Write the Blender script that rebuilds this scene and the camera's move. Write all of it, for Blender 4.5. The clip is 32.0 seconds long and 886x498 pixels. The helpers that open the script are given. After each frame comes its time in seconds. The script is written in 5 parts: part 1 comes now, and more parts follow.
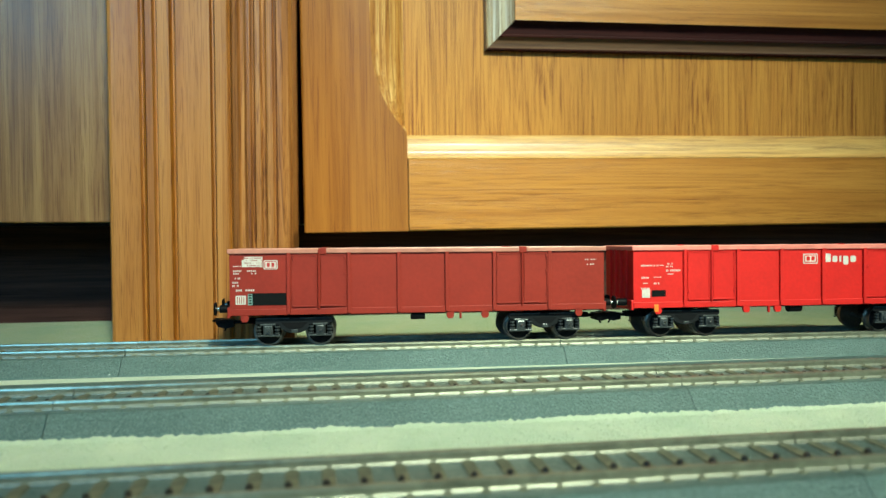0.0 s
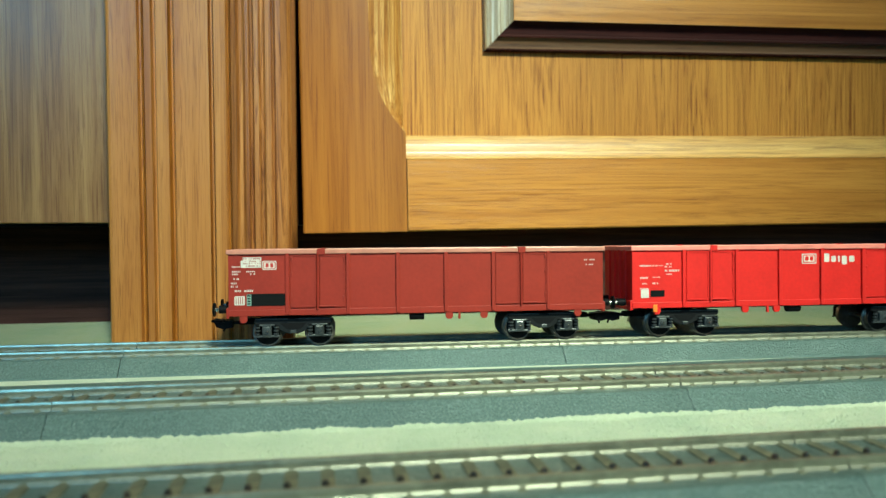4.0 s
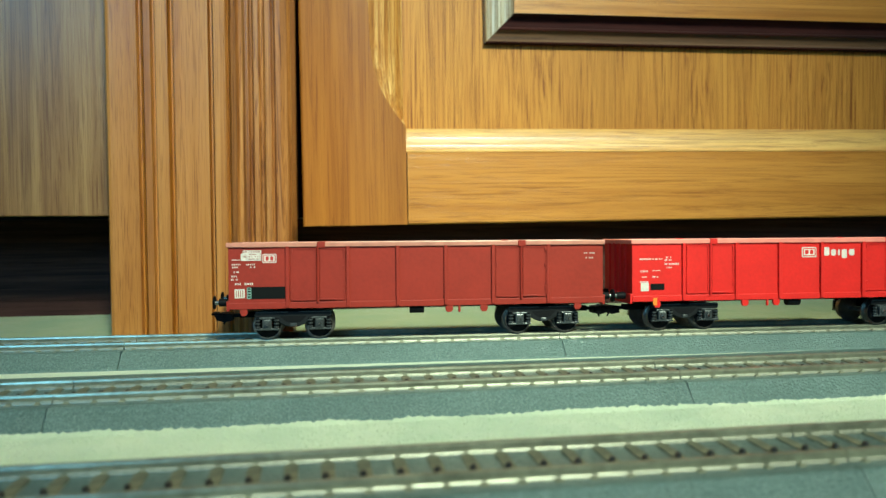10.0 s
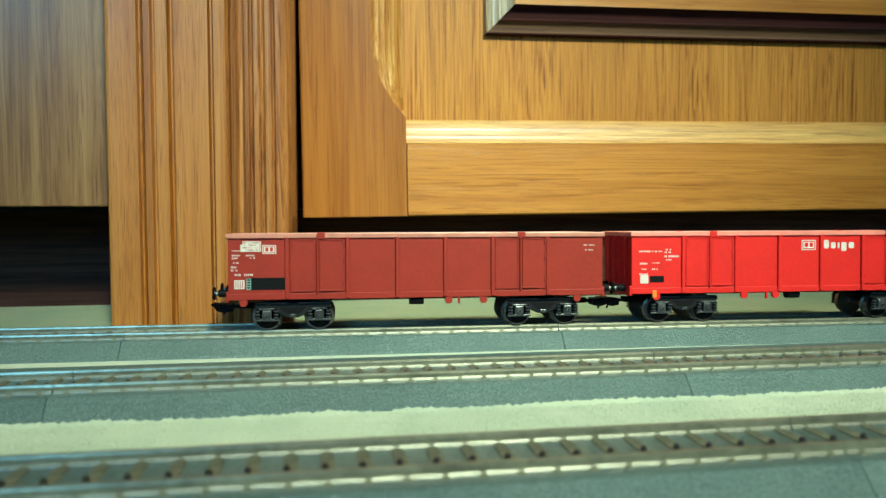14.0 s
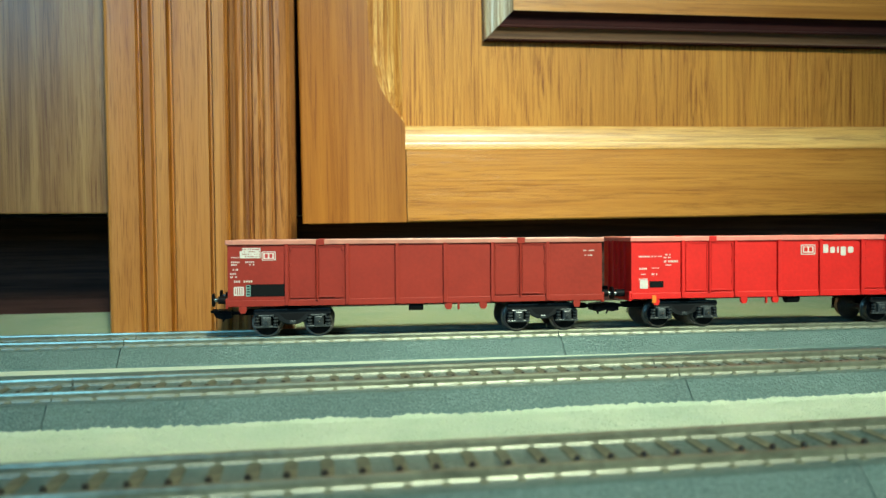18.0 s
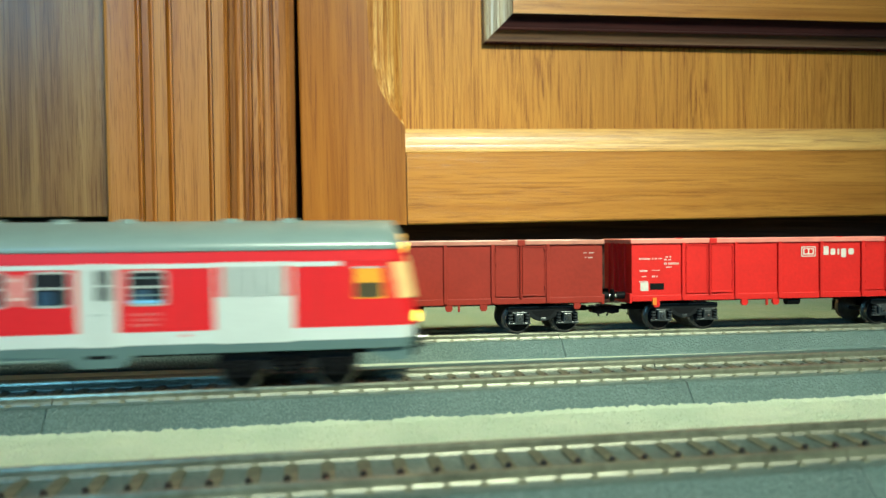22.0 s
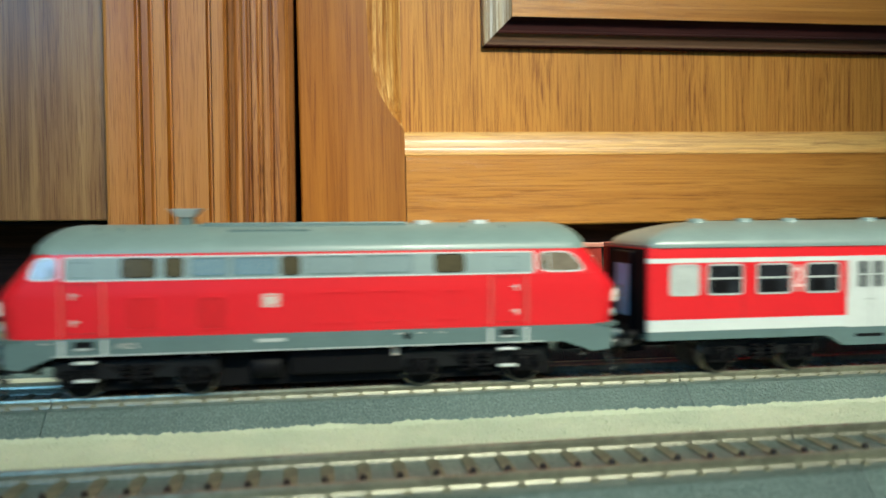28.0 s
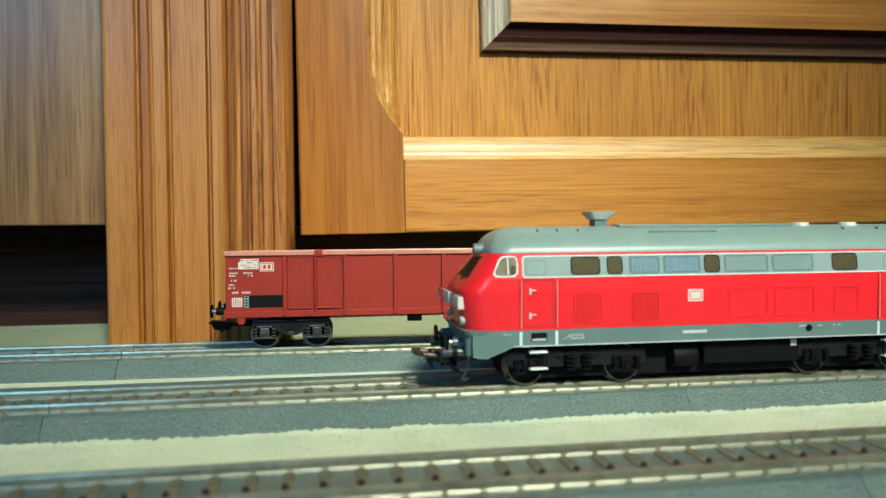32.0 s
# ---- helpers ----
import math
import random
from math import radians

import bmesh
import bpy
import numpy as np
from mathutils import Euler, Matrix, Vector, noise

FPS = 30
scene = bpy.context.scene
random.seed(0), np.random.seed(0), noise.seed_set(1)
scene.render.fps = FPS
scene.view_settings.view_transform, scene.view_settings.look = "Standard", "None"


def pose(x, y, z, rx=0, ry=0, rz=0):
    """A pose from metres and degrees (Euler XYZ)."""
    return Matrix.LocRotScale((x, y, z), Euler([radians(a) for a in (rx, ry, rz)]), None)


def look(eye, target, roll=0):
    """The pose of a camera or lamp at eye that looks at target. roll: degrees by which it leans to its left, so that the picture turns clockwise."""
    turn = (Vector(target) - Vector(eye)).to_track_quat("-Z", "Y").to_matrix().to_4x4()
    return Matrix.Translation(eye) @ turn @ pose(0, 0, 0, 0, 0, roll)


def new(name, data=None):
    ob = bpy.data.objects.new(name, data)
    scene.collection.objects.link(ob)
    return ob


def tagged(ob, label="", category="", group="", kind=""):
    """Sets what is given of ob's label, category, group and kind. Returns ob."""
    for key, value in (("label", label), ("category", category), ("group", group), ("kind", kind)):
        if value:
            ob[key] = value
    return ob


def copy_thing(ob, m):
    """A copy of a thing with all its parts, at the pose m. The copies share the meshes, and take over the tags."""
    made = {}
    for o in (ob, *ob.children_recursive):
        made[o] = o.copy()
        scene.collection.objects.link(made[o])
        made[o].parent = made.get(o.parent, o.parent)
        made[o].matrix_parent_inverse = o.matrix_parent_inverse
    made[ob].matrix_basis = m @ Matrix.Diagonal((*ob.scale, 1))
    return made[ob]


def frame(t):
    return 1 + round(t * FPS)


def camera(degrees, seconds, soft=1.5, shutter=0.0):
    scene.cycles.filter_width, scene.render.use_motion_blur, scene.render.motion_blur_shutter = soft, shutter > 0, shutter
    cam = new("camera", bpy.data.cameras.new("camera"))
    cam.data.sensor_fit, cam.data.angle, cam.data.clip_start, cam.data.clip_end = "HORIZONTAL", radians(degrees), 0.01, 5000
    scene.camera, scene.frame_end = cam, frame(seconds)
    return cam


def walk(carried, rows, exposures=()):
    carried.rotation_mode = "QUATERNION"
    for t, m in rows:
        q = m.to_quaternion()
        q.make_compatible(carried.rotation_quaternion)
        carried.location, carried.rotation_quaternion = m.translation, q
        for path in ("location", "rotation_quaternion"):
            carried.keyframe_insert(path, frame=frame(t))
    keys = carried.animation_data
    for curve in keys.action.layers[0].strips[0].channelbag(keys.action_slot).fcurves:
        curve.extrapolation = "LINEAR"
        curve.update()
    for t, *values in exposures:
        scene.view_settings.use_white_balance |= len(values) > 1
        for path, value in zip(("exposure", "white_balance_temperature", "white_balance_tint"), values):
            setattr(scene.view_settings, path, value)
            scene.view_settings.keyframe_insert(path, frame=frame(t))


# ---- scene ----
# ---------------------------------------------------------------- camera
cam = camera(60.18, 32.0, soft=1.4, shutter=0.8)
# close focus on the wagons with the small aperture of a pocket camera
cam.data.dof.use_dof, cam.data.dof.focus_distance, cam.data.dof.aperture_fstop = True, 0.30, 17.0
EYE = (-0.0286, -0.2274, 0.0483)


def aim(yaw, pitch, roll):
    return pose(*EYE, 90 + pitch, 0, -yaw) @ pose(0, 0, 0, 0, 0, roll)


PATH = [
    (0, 9.09, -2.18, -0.17), (0.5, 9.09, -2.19, -0.21), (1, 9.09, -2.20, -0.21), (1.5, 9.10, -2.30, -0.15), (2, 9.11, -2.21, -0.18),
    (2.5, 9.11, -2.24, -0.13), (3, 9.11, -2.43, -0.16), (3.5, 9.16, -2.13, -0.20), (5.5, 9.15, -2.41, -0.26), (6, 9.16, -2.50, -0.25),
    (6.5, 9.17, -2.37, -0.28), (7, 9.16, -2.34, -0.28), (7.5, 9.17, -2.37, -0.30), (8, 9.17, -2.45, -0.22), (8.5, 9.17, -2.52, -0.21),
    (9, 9.17, -2.59, -0.20), (9.5, 9.16, -2.69, -0.18), (10, 9.17, -2.66, -0.18), (10.5, 9.17, -2.81, -0.15), (11, 9.16, -2.93, -0.14),
    (11.5, 9.17, -2.93, -0.16), (12, 9.16, -2.99, -0.06), (12.5, 9.14, -3.26, 0.01), (13, 9.16, -3.23, -0.02), (13.5, 9.19, -3.26, -0.01),
    (14, 9.19, -3.29, 0.01), (14.5, 9.20, -3.24, 0.02), (16.5, 9.21, -3.23, 0.05), (17, 9.22, -2.83, -0.11), (17.5, 9.23, -2.75, -0.11),
    (18, 9.23, -2.85, -0.19), (18.5, 9.23, -2.76, -0.16), (19, 9.25, -2.58, -0.23), (19.5, 9.24, -2.44, -0.25), (20, 9.23, -2.70, -0.28),
    (20.5, 9.24, -2.75, -0.26), (21, 9.24, -2.70, -0.27), (21.5, 9.25, -2.71, -0.18), (22, 9.21, -2.65, -0.31), (22.5, 9.21, -2.64, -0.31),
    (23, 9.24, -2.58, -0.30), (23.5, 9.23, -2.57, -0.24), (24, 9.24, -2.50, -0.24), (24.5, 9.22, -2.55, -0.28), (25, 9.22, -2.61, -0.28),
    (25.5, 9.25, -2.56, -0.26), (27.5, 9.22, -2.57, -0.27), (28, 9.26, -2.42, -0.36), (28.5, 9.28, -2.34, -0.30), (29, 9.28, -2.34, -0.30),
    (29.5, 9.29, -2.30, -0.30), (30, 9.35, -2.13, -0.33), (30.5, 9.38, -2.12, -0.32), (31, 9.37, -2.14, -0.41), (31.5, 9.38, -1.96, -0.41),
    (32, 9.36, -2.07, -0.35),
]
EXPOSURE = [(0, 0.0, 6110, -1), (21.4, 0.0, 6110, -1), (22.4, -0.12, 6380, 11), (23.2, -0.32, 6500, 30), (27.5, -0.30, 6460, 25), (28.6, -0.08, 6350, 7), (30, -0.03, 6320, 5), (31, -0.05, 6340, 18), (32, -0.05, 6350, 15)]
walk(cam, [(t, aim(a, b, c)) for t, a, b, c in PATH], EXPOSURE)

# ---------------------------------------------------------------- light
world = bpy.data.worlds.new("room_world")
scene.world = world
world.use_nodes = True
wn = world.node_tree.nodes
sky = wn.new("ShaderNodeTexSky")
sky.sky_type, sky.sun_disc, sky.sun_elevation, sky.sun_rotation = "NISHITA", False, radians(25), radians(250)
world.node_tree.links.new(sky.outputs[0], wn["Background"].inputs[0])
wn["Background"].inputs[1].default_value = 0.1


def area(name, eye, target, sx, sy, power, colour):
    d = bpy.data.lights.new(name, "AREA")
    d.shape, d.size, d.size_y, d.energy, d.color = "RECTANGLE", sx, sy, power, colour
    ob = new(name, d)
    ob.matrix_basis = look(eye, target)
    return ob


# daylight through the window in the wall behind the camera, and the shaded lamp that is aimed at the layout
area("window_light", (-1.35, -3.16, 1.35), (-0.2, 0.0, 0.1), 1.0, 1.1, 35, (0.20, 0.60, 1.0))
lamp = bpy.data.lights.new("ceiling_lamp_light", "SPOT")
lamp.energy, lamp.color, lamp.spot_size, lamp.spot_blend, lamp.shadow_soft_size = 1115, (0.935, 1.0, 0.76), radians(11.0), 1.0, 0.24
new("ceiling_lamp_light", lamp).matrix_basis = look((0.6, -2.1, 1.95), (0.07, 0.10, 0.10))

# ---------------------------------------------------------------- materials
MATS = {}


def nodes_of(name):
    m = bpy.data.materials.new(name)
    m.use_nodes = True
    nt = m.node_tree
    return m, nt, nt.nodes["Principled BSDF"]


def ramp(nt, fac, stops):
    r = nt.nodes.new("ShaderNodeValToRGB")
    e = r.color_ramp.elements
    while len(e) < len(stops):
        e.new(0.5)
    for el, (p, c) in zip(e, stops):
        el.position, el.color = p, (*c, 1) if len(c) == 3 else c
    nt.links.new(fac, r.inputs[0])
    return r.outputs[0]


def tex(nt, kind, vec, **vals):
    n = nt.nodes.new(kind)
    nt.links.new(vec, n.inputs["Vector"])
    for k, v in vals.items():
        n.inputs[k.replace("_", " ")].default_value = v
    return n


def coords(nt, scale=(1, 1, 1), rot=(0, 0, 0), source="Object"):
    tc = nt.nodes.new("ShaderNodeTexCoord")
    mp = nt.nodes.new("ShaderNodeMapping")
    nt.links.new(tc.outputs[source], mp.inputs[0])
    mp.inputs["Scale"].default_value = scale
    mp.inputs["Rotation"].default_value = rot
    return mp.outputs[0]


def mix(nt, kind, a, b, fac):
    n = nt.nodes.new("ShaderNodeMix")
    n.data_type, n.blend_type = "RGBA", kind
    for sock, v in ((n.inputs[0], fac), (n.inputs[6], a), (n.inputs[7], b)):
        if hasattr(v, "is_linked"):
            nt.links.new(v, sock)
        else:
            sock.default_value = v if isinstance(v, float) else (*v, 1)
    return n.outputs[2]


def bump(nt, bsdf, height, strength, dist):
    b = nt.nodes.new("ShaderNodeBump")
    b.inputs["Strength"].default_value, b.inputs["Distance"].default_value = strength, dist
    nt.links.new(height, b.inputs["Height"])
    nt.links.new(b.outputs[0], bsdf.inputs["Normal"])


def plain(name, colour, rough=0.5, metal=0.0, vary=0.06, scale=900.0, spec=0.5, coat=0.0, relief=0.0):
    """Paint, plastic or metal with fine mottling and a little relief."""
    if name in MATS:
        return MATS[name]
    m, nt, b = nodes_of(name)
    v = coords(nt)
    n = tex(nt, "ShaderNodeTexNoise", v, Scale=scale, Detail=4.0)
    n2 = tex(nt, "ShaderNodeTexNoise", v, Scale=scale * 0.12, Detail=2.0)
    f = mix(nt, "MIX", n.outputs[0], n2.outputs[0], 0.5)
    lo = [c * (1 - vary * 2) for c in colour]
    hi = [min(1.0, c * (1 + vary * 2)) for c in colour]
    nt.links.new(ramp(nt, f, [(0.3, lo), (0.7, hi)]), b.inputs["Base Color"])
    b.inputs["Roughness"].default_value, b.inputs["Metallic"].default_value = rough, metal
    b.inputs["Specular IOR Level"].default_value = spec
    b.inputs["Coat Weight"].default_value = coat
    if relief:
        bump(nt, b, n.outputs[0], relief, 0.0002)
    MATS[name] = m
    return m


def oak(name, along, light, mid, dark, pore=1.0, seed=0.0, rough=0.36, bands=1.0, warp=2.2, streak=0.0, length=0.024, density=0.0, coat=0.3, spec=0.5):
    """Varnished oak: growth bands, short dark pores, dark streaks and slow colour drift, grain along x or z."""
    m, nt, b = nodes_of(name)

    def stretched(a):
        tc = nt.nodes.new("ShaderNodeTexCoord")
        mp = nt.nodes.new("ShaderNodeMapping")
        nt.links.new(tc.outputs["Object"], mp.inputs[0])
        mp.inputs["Scale"].default_value = (a, 1, 1) if along == "x" else (1, 1, a)
        mp.inputs["Location"].default_value = (seed, seed * 0.7, seed * 1.3)
        return mp.outputs[0]

    v, v2 = stretched(0.03), stretched(length * 0.34)
    wob = tex(nt, "ShaderNodeTexNoise", v, Scale=30.0, Detail=3.0)
    vv = mix(nt, "LINEAR_LIGHT", v, wob.outputs["Color"], 0.006 * warp)
    growth = tex(nt, "ShaderNodeTexNoise", vv, Scale=170.0 * bands, Detail=5.0, Roughness=0.62)
    v2 = mix(nt, "LINEAR_LIGHT", v2, wob.outputs["Color"], 0.003 * warp)
    fine = tex(nt, "ShaderNodeTexNoise", v2, Scale=4000.0, Detail=1.0, Roughness=0.4)
    patch = tex(nt, "ShaderNodeTexNoise", vv, Scale=420.0, Detail=2.0)
    slow = tex(nt, "ShaderNodeTexNoise", v, Scale=16.0, Detail=2.0)
    col = ramp(nt, growth.outputs[0], [(0.32, dark), (0.48, mid), (0.64, light)])
    if streak:
        lines = tex(nt, "ShaderNodeTexNoise", vv, Scale=330.0, Detail=6.0, Roughness=0.7)
        col = mix(nt, "MULTIPLY", col, ramp(nt, lines.outputs[0], [(0.36, (0.22, 0.13, 0.08)), (0.46, (0.8, 0.72, 0.66)), (0.54, (1, 1, 1))]), streak)
    pores = ramp(nt, fine.outputs[0], [(0.375 + density, (0.36, 0.23, 0.13)), (0.41 + density, (0.62, 0.50, 0.40)), (0.435 + density, (1, 1, 1))])
    gate = ramp(nt, patch.outputs[0], [(0.34, (0.35, 0.35, 0.35)), (0.54, (1, 1, 1))])
    col = mix(nt, "MULTIPLY", col, mix(nt, "MIX", (1.0, 1.0, 1.0), pores, gate), 0.85 * pore)
    drift = ramp(nt, slow.outputs[0], [(0.3, (0.82, 0.78, 0.72)), (0.7, (1.1, 1.08, 1.05))])
    col = mix(nt, "MULTIPLY", col, drift, 0.8)
    nt.links.new(col, b.inputs["Base Color"])
    b.inputs["Roughness"].default_value = rough
    b.inputs["Specular IOR Level"].default_value = spec
    b.inputs["Coat Weight"].default_value, b.inputs["Coat Roughness"].default_value = coat, 0.22
    bump(nt, b, fine.outputs[0], 0.3, 0.0004)
    MATS[name] = m
    return m


HONEY = ((0.56, 0.254, 0.046), (0.525, 0.230, 0.040), (0.475, 0.194, 0.032))
oak("oak_column", "z", (0.50, 0.222, 0.060), (0.43, 0.172, 0.038), (0.30, 0.100, 0.020), 0.8, 0.3, bands=0.5, warp=3.5, streak=0.16, length=0.035, density=-0.01)
oak("oak_column_open", "z", (0.54, 0.245, 0.075), (0.41, 0.155, 0.034), (0.19, 0.055, 0.012), 1.0, 2.3, bands=0.8, warp=7.0, streak=0.7, length=0.06)
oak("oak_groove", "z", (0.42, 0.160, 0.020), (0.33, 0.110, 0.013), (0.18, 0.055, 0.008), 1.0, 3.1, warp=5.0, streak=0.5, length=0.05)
oak("oak_stile", "z", (0.385, 0.146, 0.022), (0.34, 0.123, 0.018), (0.28, 0.094, 0.012), 0.7, 1.1, bands=1.6, warp=1.2)
oak("oak_rail", "x", (0.52, 0.226, 0.042), (0.465, 0.192, 0.032), (0.39, 0.146, 0.023), 0.8, 2.0, density=0.012)
oak("oak_field", "z", *HONEY, 1.15, 3.7, density=0.03)
oak("oak_panel", "x", (0.582, 0.262, 0.052), (0.487, 0.201, 0.033), (0.349, 0.131, 0.019), 0.7, 5.1)
oak("oak_left", "z", (0.35, 0.20, 0.075), (0.27, 0.14, 0.05), (0.18, 0.085, 0.028), 0.8, 6.4, streak=0.3)
# underside of the moulding: its shade is painted near-black, the outer edge browner
oak("oak_moulding_shade", "x", (0.050, 0.012, 0.010), (0.030, 0.007, 0.007), (0.016, 0.004, 0.004), 0.7, 7.7, rough=0.75, coat=0.0, spec=0.15)
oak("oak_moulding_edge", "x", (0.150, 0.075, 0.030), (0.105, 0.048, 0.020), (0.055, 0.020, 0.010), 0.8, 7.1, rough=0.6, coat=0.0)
# paler than the rail: the lamp's brightness on this ledge is in the colour
oak("oak_ledge_lit", "x", (0.80, 0.50, 0.165), (0.74, 0.425, 0.115), (0.56, 0.265, 0.055), 0.9, 8.8, rough=0.42, streak=0.5, density=0.02)
oak("oak_carved", "z", (0.86, 0.57, 0.22), (0.50, 0.220, 0.046), (0.30, 0.105, 0.018), 1.0, 9.9, rough=0.34, streak=0.5, bands=1.9, warp=9.0, length=0.07)
# pale greyish oak: the window's reflection on the upright moulding, painted in
oak("oak_daylit", "z", (0.56, 0.54, 0.47), (0.40, 0.33, 0.22), (0.26, 0.14, 0.05), 1.0, 4.4, rough=0.3, streak=0.7, bands=2.0, length=0.05)
# near-black oak: the shade of the gap below the door is in the colour
oak("oak_inside_shade", "x", (0.060, 0.016, 0.025), (0.036, 0.010, 0.015), (0.018, 0.005, 0.008), 1.0, 12.0, rough=0.8, coat=0.0, spec=0.1)
oak("oak_plinth_shade", "x", (0.085, 0.036, 0.026), (0.048, 0.018, 0.015), (0.020, 0.007, 0.007), 1.0, 11.0, rough=0.6, bands=1.4, coat=0.0, spec=0.2)

plain("wagon_brown", (0.290, 0.023, 0.012), 0.55, vary=0.07, scale=700, relief=0.15, spec=0.3)
plain("wagon_red", (0.68, 0.015, 0.012), 0.5, vary=0.05, scale=700, relief=0.15, spec=0.35)
# rim paints are paler than the walls; the lamp's glint is in the colour
plain("rim_brown", (0.54, 0.21, 0.15), 0.36, vary=0.12, scale=250)
plain("rim_red", (0.84, 0.24, 0.19), 0.36, vary=0.1, scale=250)
plain("train_red", (0.83, 0.017, 0.024), 0.36, vary=0.02, coat=0.3)
plain("vent_red", (0.60, 0.009, 0.010), 0.5, vary=0.05)
plain("coach_roof", (0.25, 0.335, 0.315), 0.31, vary=0.05, coat=0.25, spec=0.7)
plain("train_grey", (0.21, 0.305, 0.285), 0.42, vary=0.05, coat=0.12, spec=0.7)
plain("band_grey", (0.25, 0.335, 0.33), 0.35, vary=0.04)
plain("skirt_grey", (0.118, 0.188, 0.186), 0.45, vary=0.05)
plain("train_white", (0.68, 0.73, 0.71), 0.35, vary=0.02)
plain("door_white", (0.66, 0.70, 0.675), 0.38, vary=0.03)
plain("pale_grey", (0.50, 0.54, 0.52), 0.4)
plain("class_yellow", (0.78, 0.66, 0.12), 0.4)
plain("print_white", (0.66, 0.58, 0.52), 0.6, vary=0.12, scale=3000)
plain("print_red", (0.50, 0.03, 0.03), 0.6)
plain("print_pink", (0.84, 0.58, 0.56), 0.6)
plain("panel_pink", (0.76, 0.17, 0.165), 0.5)
plain("seat_blue", (0.03, 0.075, 0.14), 0.3)
plain("seat_red", (0.10, 0.035, 0.03), 0.3)
plain("door_glass_pale", (0.42, 0.47, 0.46), 0.2)
plain("print_black", (0.006, 0.0065, 0.0065), 0.7, spec=0.1)
plain("print_teal", (0.18, 0.30, 0.26), 0.55)
plain("black_plastic", (0.0055, 0.0055, 0.0065), 0.55, vary=0.15, relief=0.2, spec=0.1)
plain("dark_recess", (0.006, 0.006, 0.007), 0.8, spec=0.15)
plain("window_glass_dark", (0.022, 0.024, 0.028), 0.08, vary=0.3, scale=260, spec=0.7)
plain("window_brown", (0.095, 0.080, 0.046), 0.12, vary=0.1, spec=0.6)
# bluer copy of the louvre grey; the window's reflection is in the colour
plain("louvre_blue_sheen", (0.10, 0.22, 0.31), 0.35)
plain("louvre_grey", (0.21, 0.30, 0.31), 0.4)
plain("chrome", (0.62, 0.62, 0.60), 0.22, 1.0)
plain("buffer_blue", (0.06, 0.10, 0.12), 0.35)
plain("wheel_steel", (0.30, 0.28, 0.25), 0.35, 1.0, vary=0.15)
plain("rail_metal", (0.33, 0.335, 0.25), 0.31, 0.74, vary=0.2, scale=400)
plain("rail_foot_metal", (0.25, 0.25, 0.20), 0.42, 0.7, vary=0.2, scale=500)
plain("tie_brown", (0.165, 0.160, 0.105), 0.6, vary=0.25, scale=500, relief=0.3)
plain("stud_dark", (0.035, 0.033, 0.028), 0.45, 0.5)
plain("coupler_brown", (0.045, 0.028, 0.022), 0.45)
plain("axle_grey", (0.065, 0.072, 0.074), 0.34, 0.3, vary=0.3, scale=1500)
plain("frame_black", (0.011, 0.012, 0.013), 0.38, spec=0.3)
plain("cab_glass", (0.24, 0.20, 0.15), 0.06, vary=0.2, scale=300, spec=1.0)
plain("door_glass", (0.07, 0.08, 0.08), 0.15, spec=0.6)
plain("orange_paint", (0.75, 0.20, 0.02), 0.5)
plain("pane_blue", (0.22, 0.58, 0.92), 0.4)
plain("wall_paint", (0.34, 0.32, 0.29), 0.8, scale=40)
plain("ceiling_paint", (0.5, 0.49, 0.47), 0.8, scale=40)
plain("carpet", (0.20, 0.17, 0.13), 0.9, scale=300)


def lamp_glow(name, colour, power):
    m, nt, b = nodes_of(name)
    b.inputs["Base Color"].default_value = (*[c * 0.3 for c in colour], 1)
    b.inputs["Emission Color"].default_value = (*colour, 1)
    b.inputs["Emission Strength"].default_value = power
    MATS[name] = m


lamp_glow("headlight_glow", (1.0, 0.66, 0.09), 4.5)
lamp_glow("roof_lamp_glow", (1.0, 0.50, 0.10), 1.6)
lamp_glow("screen_glow", (1.0, 0.70, 0.26), 0.75)
lamp_glow("cab_glow", (1.0, 0.46, 0.03), 0.75)


def ballast():
    """Printed grey-green sheet-metal ballast, finely embossed, with pale specks."""
    m, nt, b = nodes_of("ballast")
    v = coords(nt)
    n = tex(nt, "ShaderNodeTexNoise", v, Scale=2200.0, Detail=3.0, Roughness=0.7)
    c = tex(nt, "ShaderNodeTexVoronoi", v, Scale=1150.0)
    s = tex(nt, "ShaderNodeTexVoronoi", v, Scale=700.0)
    w = tex(nt, "ShaderNodeTexNoise", v, Scale=26.0, Detail=3.0)
    col = ramp(nt, n.outputs[0], [(0.32, (0.058, 0.096, 0.090)), (0.52, (0.106, 0.162, 0.152)), (0.70, (0.22, 0.29, 0.275))])
    wear = ramp(nt, w.outputs[0], [(0.35, (0.84, 0.86, 0.84)), (0.7, (1.1, 1.1, 1.06))])
    col = mix(nt, "MULTIPLY", col, wear, 0.8)
    speck = ramp(nt, s.outputs["Distance"], [(0.0, (0.6, 0.62, 0.56)), (0.10, (0, 0, 0))])
    rare = tex(nt, "ShaderNodeTexNoise", v, Scale=300.0, Detail=1.0)
    gate = ramp(nt, rare.outputs[0], [(0.60, (0, 0, 0)), (0.66, (1, 1, 1))])
    col = mix(nt, "ADD", col, mix(nt, "MULTIPLY", speck, gate, 1.0), 0.6)
    nt.links.new(col, b.inputs["Base Color"])
    b.inputs["Roughness"].default_value = 0.30
    h = mix(nt, "MIX", c.outputs["Distance"], n.outputs[0], 0.4)
    bump(nt, b, h, 0.9, 0.0006)
    MATS["ballast"] = m


